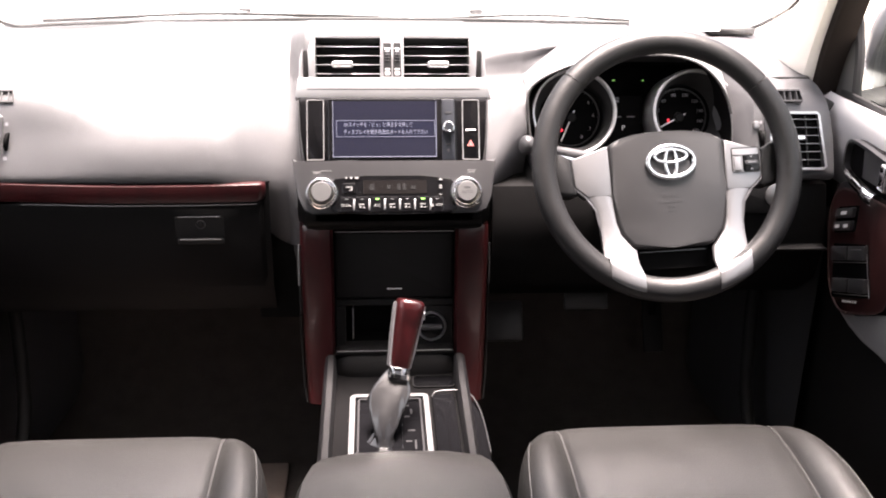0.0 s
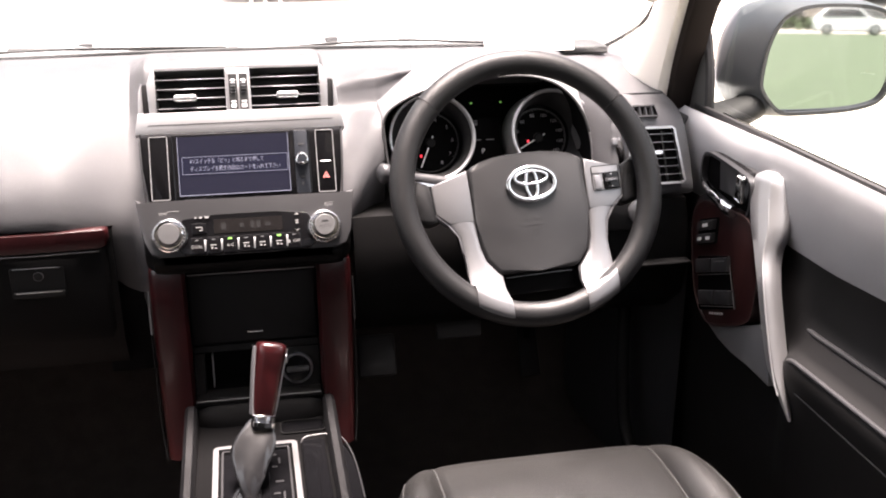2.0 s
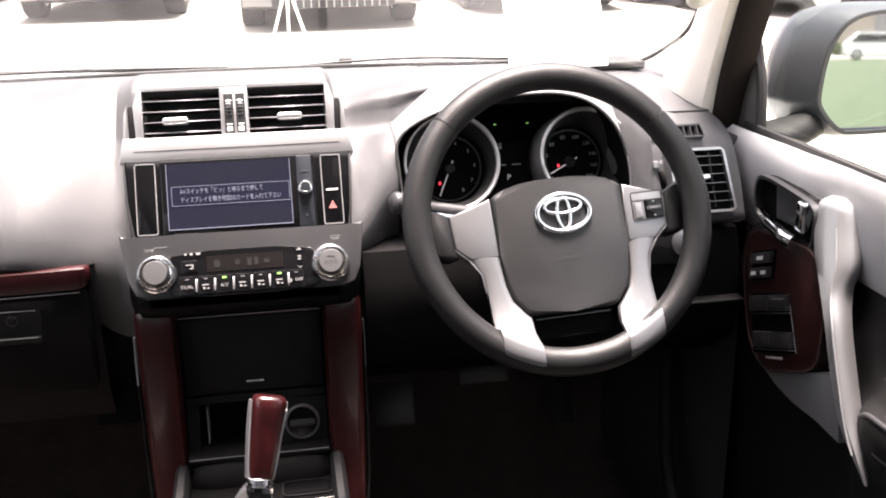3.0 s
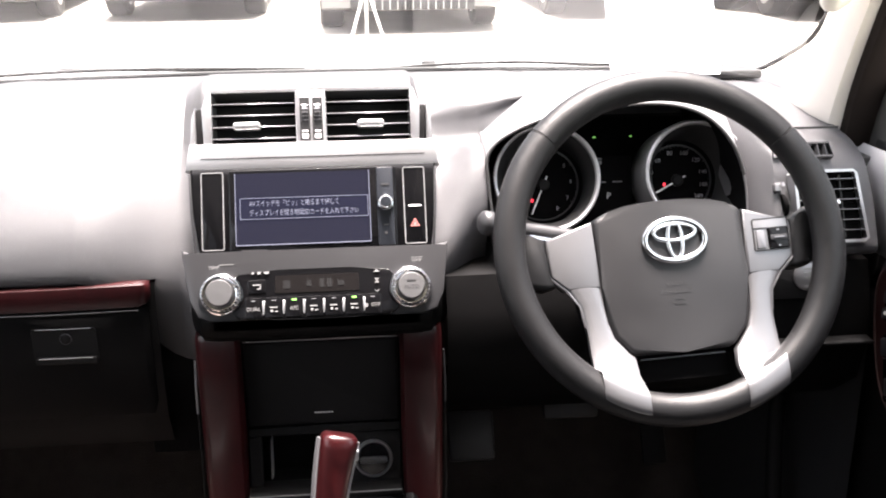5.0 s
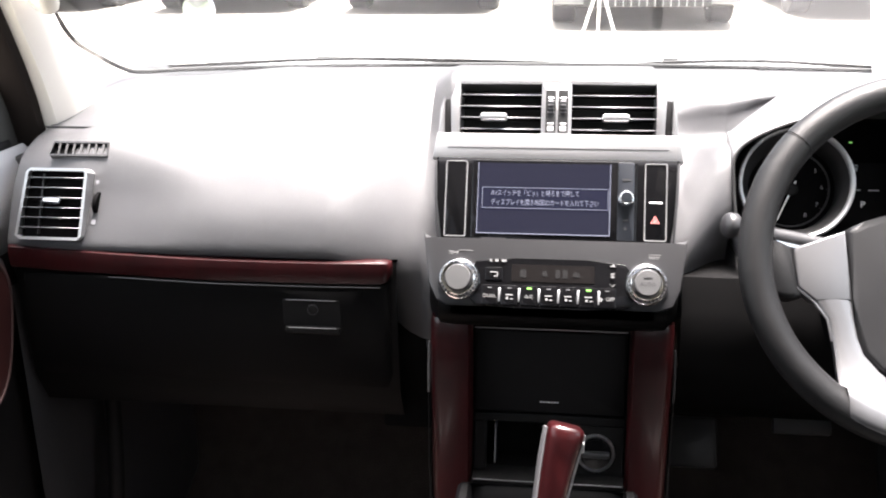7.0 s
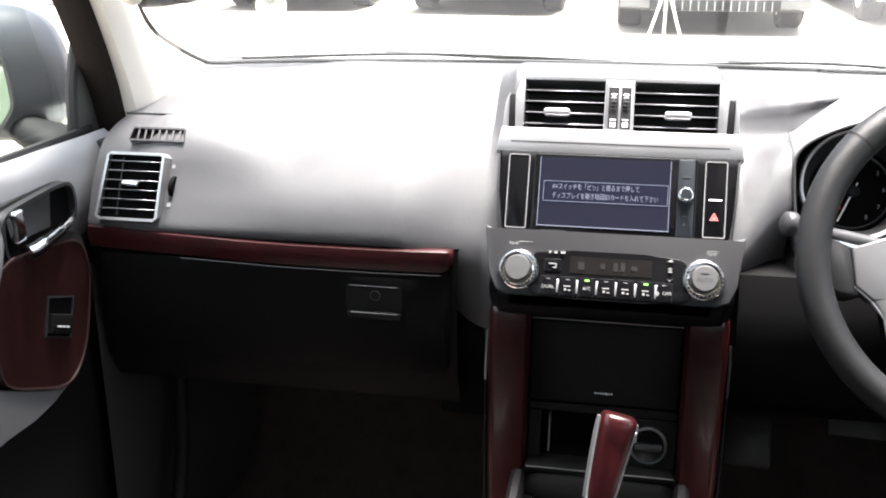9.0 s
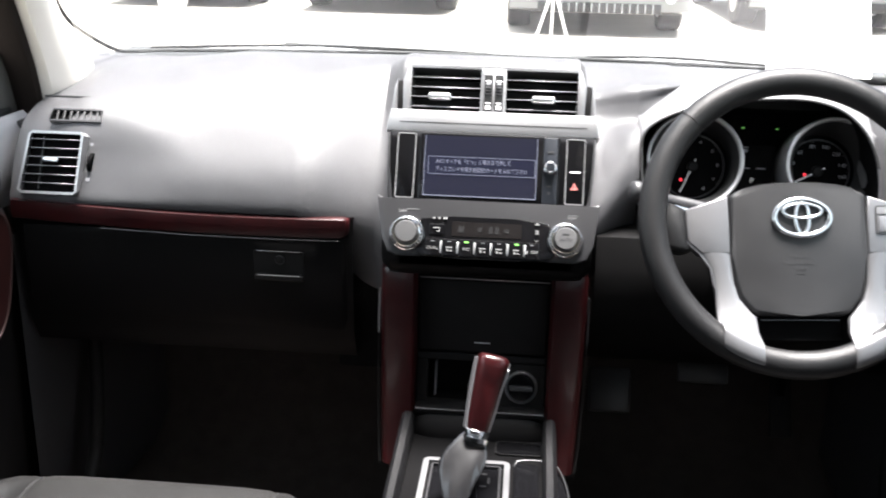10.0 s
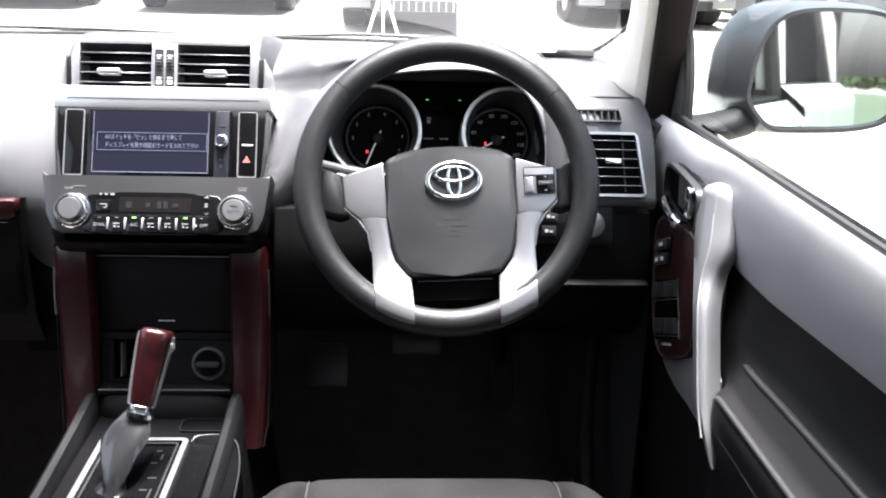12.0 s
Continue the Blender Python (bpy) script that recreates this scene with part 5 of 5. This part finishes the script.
    part("inside_handle", sweep(B(), curve_pts(lever_pts, 5), [.003, .004, .005] + [.006] * 6 + [.008] * 6 + [.010] * 11, 14, flat=1.1), CHROME, d, "chrome inside door handle")
    part("lock_knob", prism(B(), H, rounded(.042, -.022, .066, .022, .006), -.002, .014, .005, 3), CHROME, d)
    # pull handle
    keys = ((.777, -.142, 1.140, .010), (.776, -.146, 1.131, .025), (.770, -.158, 1.10, .0300), (.764, -.175, 1.066, .0285), (.755, -.191, 1.030, .0165), (.747, -.216, .995, .0130), (.744, -.245, .94, .0125), (.742, -.277, .885, .0115), (.743, -.305, .850, .007), (.743, -.327, .823, .002))
    cen = curve_pts([(s * k[0], k[1], k[2]) for k in keys], 5)
    wid = [p.x for p in curve_pts([(k[3], 0, 0) for k in keys], 5)]
    across, out = Vector((s * .50, -.866, 0)), Vector((-s * .866, -.50, 0))
    rings = []
    for i, (p, w) in enumerate(zip(cen, wid)):
        g = min(1, w / .015) * (min(1, i / 5) * .6 + .4)
        rings.append([p + across * w * a + out * o * g for a, o in ((-1, -.020), (-1, .002), (-.96, .007), (-.85, .0105), (-.3, .0130), (.15, .0150), (.25, .0154), (.35, .0148), (.85, .0070), (.97, .002), (1, -.004), (1, -.020))])
    ph = part("pull_handle", loft(B(), rings, True, True), HANDLE, d, "curved satin silver pull handle", 50)
    part("handle_line", sweep(B(), [p + across * w * .25 + out * .0152 for p, w in list(zip(cen, wid))[9:-6]], .0014, 6), SILVER, ph)
    # Two added charcoal beads draw the highlight lines of the armrest's ridges.
    part("pocket_ridge_highlight", sweep(B(), curve_pts([(s * .803, -.222, .922), (s * .797, -.24, .933)] + [(s * .7885, y, .9245 - .048 * y) for y in (-.29, -.40, -.60, -.95)], 6), .0045, 10), TRIM, d)
    part("armrest_ridge_highlight", sweep(B(), curve_pts([(s * .752, -.285, .895), (s * .7475, -.305, .9075)] + [(s * .7465, y, .900 - .032 * y) for y in (-.34, -.45, -.65, -.95)], 6), .0040, 10), TRIM, d)
    # window frame, corner panel and glass
    fr = [(s * .805, .138, belt(.14)), (s * .806, .150, 1.24), (s * .805, .167, 1.29), (s * .799, .164, 1.322), (s * .778, .075, 1.42), (s * .745, -.03, 1.54), (s * .69, -.20, 1.68), (s * .66, -.5, 1.715), (s * .66, -.97, 1.73)]
    part("window_frame", sweep(B(), curve_pts(fr, 5), [.009] * 15 + [.011] * 3 + [.013] * 3 + [.016] * 20, 8, up=(1, 0, 0)), RUBBER, d, "black window frame")
    bm = B()
    loft(bm, [[Vector((s * x, y, z)) for x, y in ((.798 - t, y0), (.800 - t, y0 - .004), (.806 - t, y0 - .004), (.812 - t, y1), (.806 - t, y1 + .004), (.794 - t, y1 + .002))] for z, t, y0, y1 in ((1.165, 0, .146, .25), (1.20, 0, .150, .25), (1.26, .002, .163, .25), (1.298, .003, .174, .24), (1.312, .006, .178, .22))], True, True)
    part("corner_panel", bm, CORNER, d, "charcoal corner panel at the window")
    part("rear_frame", sweep(B(), [(s * .79, -.97, belt(-.97)), (s * .73, -.97, 1.55), (s * .66, -.97, 1.73)], .02, 8, up=(0, 1, 0)), RUBBER, d)
    glass = part("window_glass", loft(B(), [[Vector((s * (.808 - .03 * t - .10 * t * t), y0, belt(y0) + (1.71 - belt(y0)) * t)) for y0 in (-.97, -.6, -.3, .15 - .36 * t)] for t in (0, .25, .5, .75, 1)]), SIDE_GLASS, d, "clear side window glass")
    glass.visible_shadow = False
    return d


door(1, "driver door with charcoal padding, silver pull handle and window switches")
door(-1, "passenger door with charcoal padding, silver pull handle and one window switch")

# ---- pillars and windscreen ----
WS = [(0, .445, 1.2545), (.25, .440, 1.2535), (.45, .430, 1.251), (.62, .415, 1.2475), (.680, .400, 1.2460), (.702, .384, 1.252), (.726, .344, 1.278), (.744, .300, 1.312), (.742, .240, 1.375), (.722, .15, 1.46), (.655, -.02, 1.60), (.58, -.16, 1.715)]
for s in (-1, 1):
    w_ = [(.720, .352, 1.19), (.725, .346, 1.23), (.737, .314, 1.28), (.748, .282, 1.325), (.742, .228, 1.385), (.722, .14, 1.47), (.650, -.03, 1.61), (.575, -.17, 1.725)]
    s_ = [(.752, .210, 1.165), (.752, .203, 1.195), (.750, .188, 1.24), (.745, .158, 1.295), (.736, .112, 1.36), (.715, .03, 1.455), (.66, -.12, 1.60), (.59, -.26, 1.715)]
    rings = []
    for a, b in zip(curve_pts(w_, 3), curve_pts(s_, 3)):
        a, b = Vector((s * a.x, a.y, a.z)), Vector((s * b.x, b.y, b.z))
        inn = Vector((-s * .030, -.012, -.006))
        rings.append([a + Vector((s * .03, .01, 0)), a, a.lerp(b, .15) + inn * .6, a.lerp(b, .4) + inn, a.lerp(b, .7) + inn * .9, a.lerp(b, .93) + inn * .5, b, b + Vector((s * .03, 0, 0))])
    tagged(part("pillar_trim", loft(B(), rings), BEIGE), "beige windscreen pillar trim", "pillar", kind="structure")
    bm = B()
    loft(bm, [[b + Vector((s * .0, .006, 0)), b + Vector((s * .004, -.012, -.006)), b + Vector((s * .010, -.014, -.009)), b + Vector((s * .05, -.010, -.006))] for b in [Vector((s * p.x, p.y, p.z)) for p in curve_pts(s_, 3)]])
    tagged(part("pillar_seal", bm, SEAL), "dark brown rubber door seal along the pillar", "seal", kind="structure")
    grab = thing("grab_handle", (s * .66, -.06, 1.46), "beige grab handle on the windscreen pillar", "grab handle")
    part("bar", sweep(B(), curve_pts([(s * .690, .115, 1.385), (s * .664, .095, 1.378), (s * .650, .065, 1.40), (s * .620, -.02, 1.49), (s * .60, -.07, 1.55), (s * .61, -.10, 1.59)], 5), .013, 12), BEIGE, grab)
ws = thing("windscreen", (0, .44, 1.25), "wide raked windscreen with black rubber edge", "windscreen")
bm = B()
rows = []
for i in range(9):
    t = i / 8
    half = .735 - .16 * t
    rows.append([Vector((half * x, .450 - .60 * t - .12 * x * x * (1 - .3 * t), 1.245 + .48 * t)) for x in [-1 + j / 8 for j in range(17)]])
g = part("windscreen_glass", loft(bm, rows), GLASS, ws, "clear windscreen glass")
g.visible_shadow = False
edge = [Vector((-x, y, z)) for x, y, z in WS[::-1]] + [Vector(p) for p in WS[1:]]
part("edge_seal", sweep(B(), curve_pts(edge, 4), .0038, 8), RUBBER, ws, "black windscreen edge")
for x0, x1, y0, y1 in ((-.66, -.02, .46, .50), (.06, .52, .50, .455)):
    wip = thing("wiper", ((x0 + x1) / 2, .48, 1.235), "black wiper lying at the foot of the windscreen", "wiper")
    zc = 1.2525
    part("blade", sweep(B(), curve_pts([(x0, y0, zc - .006), ((x0 + x1) / 2, (y0 + y1) / 2 - .005, zc + .006), (x1, y1, zc - .002)], 8), .0020, 8, flat=1.4), RUBBER, wip)
    part("arm", sweep(B(), [(x0 + .25, (y0 + y1) / 2 + .01, zc + .006), (x1 + .01, y1 + .01, zc - .006)], .003, 8), RUBBER, wip)
    part("pivot", lathe(B(), pose(x1 + .012, y1 + .012, zc - .016), [(.016, 0), (.016, .008), (.011, .013)], 20), RUBBER, wip)
card = tagged(part("price_card", prism(B(), frame_at(.545, .392, 1.315, 28), rounded(-.092, -.075, .082, .075, .002, 1), -.0008, .0008), PAPER), "plain white card standing against the windscreen", "card")

# ---- bonnet, washer jets, fender mirror ----
hood = thing("car_bonnet", (0, 1.1, 1.0), "white bonnet of the car seen through the windscreen", "bonnet")
bm = B()
hp = [(.50, 1.188), (.62, 1.196), (.85, 1.190), (1.1, 1.176), (1.35, 1.152), (1.55, 1.122), (1.70, 1.085), (1.80, 1.02), (1.83, .90), (1.84, .6)]
loft(bm, [[Vector((x, y, z - .045 * (x / .86) ** 4 + .012 * (1 if .34 < abs(x) < .70 else 0))) for y, z in hp] for x in [-.90 + i * .06 for i in range(31)]])
part("panel", bm, BODY, hood)
for x in (-.34, .22):
    part("washer_jet", box(B(), pose(x, .95, 1.192), (-.016, -.008, -.006), (.016, .008, .007), .004), RUBBER, hood)
fm = thing("fender_mirror", (-.90, 1.30, 1.13), "small round chrome fender mirror on a stalk", "mirror")
part("stalk", sweep(B(), [(-.892, 1.30, 1.13), (-.905, 1.30, 1.20), (-.912, 1.30, 1.235)], [.012, .010, .008], 10), SILVER, fm)
part("head", lathe(B(), pose(-.915, 1.30, 1.268, 90, 0, 0), [(.012, -.03), (.034, -.015), (.038, 0), (.035, .012), (.0, .014)], 24, 1.1, 1.0), CHROME, fm)


# ---- door mirrors ----
def door_mirror(s):
    mr = thing("door_mirror", (s * .95, .28, 1.12), "grey door mirror with a large rounded glass", "mirror", "door mirrors")
    m = Matrix.Translation((s * 1.018, .135, 1.256)) @ pose(0, 0, 0, 0, 0, -s * 11.3) @ pose(0, 0, 0, 86.5, 0, 0) @ Matrix.Diagonal((1.08, 1.08, 1.08, 1))
    sh = smooth_poly([(-s * .112, -.030), (-s * .110, -.052), (-s * .078, -.090), (-s * .05, -.092), (s * .06, -.084), (s * .105, -.06), (s * .110, .04), (s * .085, .086), (-s * .03, .090), (-s * .080, .075), (-s * .104, .03)], 3)
    rings = []
    for z, k, o in ((.010, .97, 0), (.016, 1.0, 0), (.0, 1.04, .004), (-.03, 1.08, .020), (-.065, 1.10, .036), (-.095, 1.05, .042), (-.125, .86, .042), (-.145, .55, .04), (-.152, .25, .04)):
        rings.append([m @ Vector((x * k - s * o * (1 if x * s < 0 else .3), y * k, z)) for x, y in sh])
    part("shell", loft(B(), [[m @ Vector((x * .93, y * .93, -.016)) for x, y in sh]] + rings, True, True), BLUEGREY, mr)
    part("mirror_glass", prism(B(), m @ pose(0, 0, .001, 0, -s * 3.2, 0), [(x * .95, y * .95) for x, y in sh], -.001, .002, .001), MIRROR, mr, "mirror glass")
    part("glass_rim", outline(B(), m, [(x * .992, y * .992) for x, y in sh], .005, .004, .018), TRIM, mr)
    foot = []
    for x, y, z, h, w in ((.812, .160, 1.158, .018, .050), (.84, .160, 1.158, .020, .050), (.88, .163, 1.162, .024, .045), (.92, .185, 1.172, .030, .036), (.96, .205, 1.195, .040, .030)):
        foot.append([Vector((s * x, y + w * math.cos(a), z + h * math.sin(a))) for a in [2 * math.pi * i / 20 for i in range(20)]])
    part("foot", loft(B(), foot, True, True), DARK, mr, "mirror foot")


door_mirror(1), door_mirror(-1)
vis = thing("sun_visor", (.35, -.30, 1.68), "beige sun visor folded up under the roof", "sun visor")
part("board", box(B(), frame_at(.35, -.33, 1.69, 70), (-.17, -.08, -.008), (.17, .08, .008), .006), BEIGE, vis)

# ---- outside: forecourt with parked cars ----
bm = B()
gy = [-400, -60, -8, 1.0, 2.5, 4.0, 5.5, 7.0, 9, 14, 30, 120, 600]
gz = [.10, .10, .10, .10, .19, .28, .37, .45, .45, .45, .45, .45, .45]
loft(bm, [[Vector((x, y, z)) for y, z in zip(gy, gz)] for x in (-400, -60, -12, -6, -2, 2, 6, 12, 60, 400)])
ground = tagged(part("ground", bm, CONCRETE), "pale sunlit concrete forecourt rising gently ahead", "ground", kind="structure")

CARPAINTS = [material("dark_car_paint", (.05, .055, .06), .2, coat=.6, stain=.05), material("grey_car_paint", (.16, .165, .17), .22, coat=.6, stain=.05), material("white_car_paint", (.7, .71, .72), .2, coat=.6, stain=.03), material("silver_car_paint", (.4, .41, .42), .25, metal=.5, coat=.5, stain=.03)]
TYRE = material("tyre_rubber", (.02, .02, .021), .8, grain=.3, grain_size=120)
TINT = material("dark_car_glass", (.02, .025, .028), .06, rough_var=.02)
LAMP = material("lamp_lens", (.6, .62, .64), .12, coat=.5)


def parked_car(paint, label, bars_shown=False):
    """A car facing the camera's car, its front at y = 0."""
    c = thing("parked_car", (0, 0, 0), label, "car", "parked cars")
    side = [(.03, .30), (.0, .50), (.03, .72), (.14, .93), (1.05, 1.06), (1.75, 1.60), (2.1, 1.68), (3.6, 1.66), (4.25, 1.10), (4.4, .95), (4.42, .40), (4.3, .28)]
    rings = []
    for x in (-.865, -.85, -.80, -.72, -.3, 0, .3, .72, .80, .85, .865):
        e = 1 - max(0, abs(x) - .70) / .165 * .05
        rings.append([Vector((x * (1 - .16 * max(0, z - .95)), 2.2 + (y - 2.2) * e + .05 * (x / .86) ** 2 * (1 if y < 1 else -1), z)) for y, z in side])
    body = part("body", loft(B(), rings, True, True), paint, c)
    part("underbody", box(B(), IDENT, (-.80, .1, .20), (.80, 4.3, .34), .03), RUBBER, c)
    part("bumper", loft(B(), [[Vector((x, y + .07 * (x / .85) ** 4, z)) for y, z in ((.05, .22), (-.03, .24), (-.05, .34), (-.045, .46), (.0, .52))] for x in [-.85 + i * .085 for i in range(21)]]), CARPAINTS[1], c, "dark lower bumper")
    inl = part("air_inlet", box(B(), IDENT, (-.58, -.056, .215), (.58, -.03, .315), .01), RUBBER, c)
    for i in range(15 if bars_shown else 0):
        part("inlet_bar", box(B(), IDENT, (-.50 + i * .0715 - .006, -.066, .22), (-.50 + i * .0715 + .006, -.05, .31), .002, 1), CARPAINTS[3], inl)
    gr = part("grille", box(B(), IDENT, (-.42, -.03, .60), (.42, .04, .80), .02), RUBBER, c)
    for i in range(4):
        part("grille_bar", box(B(), IDENT, (-.40, -.04, .625 + i * .045), (.40, -.025, .64 + i * .045), .003, 1), CHROME, gr)
    part("number_plate", box(B(), IDENT, (-.165, -.065, .44), (.165, -.052, .60), .004), WHITE, c)
    for s in (-1, 1):
        part("headlight", box(B(), IDENT, (min(s * .46, s * .80), -.02, .66), (max(s * .46, s * .80), .12, .80), .03, 3), LAMP, c)
        part("fog_lamp", lathe(B(), pose(s * .66, -.045, .37, 90, 0, 0), [(.05, 0), (.05, .012), (.04, .016)], 20), LAMP, c)
        part("door_mirror", box(B(), IDENT, (min(s * .86, s * 1.02), 1.25, 1.02), (max(s * .86, s * 1.02), 1.36, 1.16), .03), paint, c)
        part("side_window", prism(B(), Matrix.Translation((s * .815, 0, 0)) @ pose(0, 0, 0, 90, 0, 90), [(1.35, 1.10), (1.85, 1.55), (3.5, 1.56), (3.95, 1.10)], -.03, .03), TINT, c)
        for y in (.80, 3.55):
            t = part("tyre", lathe(B(), pose(s * .76, y, .325, 0, 90, 0), [(.21, -.11), (.30, -.115), (.325, -.09), (.325, .09), (.30, .115), (.21, .11)], 32), TYRE, c)
            part("rim", lathe(B(), pose(s * .76, y, .325, 0, 90, 0), [(.205, -.112), (.19, -.118), (.05, -.10), (.05, .10), (.19, .118), (.205, .112)], 20), SILVER, t)
    part("front_window", prism(B(), frame_at(0, 1.38, 1.33, 52), [(-.66, -.36), (.66, -.36), (.56, .32), (-.56, .32)], -.02, .012, .005), TINT, c)
    return c


def place(c, x, y, turn=0):
    c.matrix_basis = pose(x, y, .45, 0, 0, turn)
    return c


c0 = place(parked_car(CARPAINTS[1], "grey parked car facing this one across the forecourt", True), .69, 8.4)
place(parked_car(CARPAINTS[0], "dark parked car in the facing row"), -1.72, 10.0)
place(parked_car(CARPAINTS[3], "silver parked car in the facing row"), -4.0, 10.1, 4)
cw = place(parked_car(CARPAINTS[2], "white parked car in the facing row"), 3.15, 9.4)
place(parked_car(CARPAINTS[0], "dark parked car at the row's end"), 5.4, 8.7, -4)
place(parked_car(CARPAINTS[1], "grey parked car farther along the row"), -6.5, 10.3)
tri = thing("display_stand", (.24, 7.6, .45), "white folding tripod stand on the forecourt", "stand")
for a in (90, 205, 335):
    part("leg", sweep(B(), [(.24, 7.6, .95), (.24 + .17 * math.cos(radians(a)), 7.6 + .17 * math.sin(radians(a)), .452)], .014, 8), PAPER, tri)
part("pole", sweep(B(), [(.24, 7.6, .70), (.24, 7.6, 2.0)], .013, 10), PAPER, tri)
part("collar", lathe(B(), pose(.24, 7.6, .93), [(.026, 0), (.03, .02), (.03, .06), (.02, .08)], 14), PAPER, tri)
GRASS = material("grass_green", (.045, .066, .034), .9, grain=.8, grain_size=40, stain=.4, stain_size=2, bump_dist=.02)
bm = B()
rng = random.Random(4)
vs, fs = [], []
for i in range(9000):
    x, y = 5.5 + rng.random() ** 1.6 * 20, rng.uniform(-2.5, 4.3)
    h, a = rng.uniform(.06, .16), rng.random() * 6.28
    b = len(vs)
    dx, dy = .03 * math.cos(a), .03 * math.sin(a)
    vs += [(x - dx, y - dy, .10), (x + dx, y + dy, .10), (x + dy * 1.5, y + dx * 1.5, .10 + h)]
    fs.append((b, b + 1, b + 2))
me = bpy.data.meshes.new("grass")
me.from_pydata(vs, [], fs)
me.materials.append(GRASS)
tagged(new("grass", me), "short green grass beside the forecourt", "grass", kind="stuff")
lawn = tagged(part("lawn", box(B(), IDENT, (5.2, -12, .05), (40, 4.5, .104), .01), GRASS), "green verge beside the forecourt", "lawn", kind="structure")
tagged(part("lawn", prism(B(), IDENT, [(1.7, -3.2), (1.7, -9), (-60, -9), (-60, -70), (60, -70), (60, -12.1), (5.1, -12.1), (5.1, -3.2)], .05, .106), GRASS), "green field behind the car", "lawn", kind="structure")
copy_thing(c0, pose(6.4, 7.2, .45, 0, 0, 20))
# own body side behind the doors, seen in the mirrors
for s in (-1, 1):
    tagged(part("body_side", loft(B(), [[Vector((s * x, y, z)) for x, z in ((.80, 1.215), (.87, 1.16), (.89, .95), (.88, .7), (.84, .45))] for y in (-.985, -1.6, -2.3, -2.75)]), BODY), "white rear flank of the car", "panel", kind="structure")
# far row of cars and a hedge behind
for i, (x, y) in enumerate(((8, -66), (15, -67), (21, -65), (29, -67), (-12, -60))):
    copy_thing(cw, pose(x, y, .11, 0, 0, 90 + 7 * i))
shed = thing("far_building", (30, -90, .1), "long pale grey workshop building across the field", "building")
part("wall", box(B(), IDENT, (4, -100, .1), (56, -90, 5.2), .05), CONCRETE, shed)
part("roof", box(B(), IDENT, (3.5, -100.5, 5.2), (56.5, -89.5, 5.8), .1), CARPAINTS[1], shed)
for i in range(6):
    part("shutter_door", box(B(), IDENT, (7 + i * 8, -90.0, .1), (12 + i * 8, -89.8, 3.6), .03), CARPAINTS[1], shed)
HEDGE = material("hedge_leaves", (.035, .055, .02), .9, stain=.5, stain_size=1.5)
vs, fs = [], []
for i in range(7000):
    x, y, z = rng.uniform(-50, 60), -84 + rng.gauss(0, .8), .1 + .9 * rng.random() ** .7
    a, b2, r = rng.random() * 6.28, rng.uniform(-1, 1), rng.uniform(.15, .35)
    b = len(vs)
    u = Vector((math.cos(a), math.sin(a), 0)) * r
    w = Vector((-math.sin(a) * b2, math.cos(a) * b2, 1)).normalized() * r
    c = Vector((x, y, z))
    vs += [tuple(c - u), tuple(c - w * .6), tuple(c + u), tuple(c + w)]
    fs.append((b, b + 1, b + 2, b + 3))
me = bpy.data.meshes.new("hedge")
me.from_pydata(vs, [], fs)
me.materials.append(HEDGE)
tagged(new("hedge", me), "dark green hedge along the far side of the field", "hedge", kind="stuff")
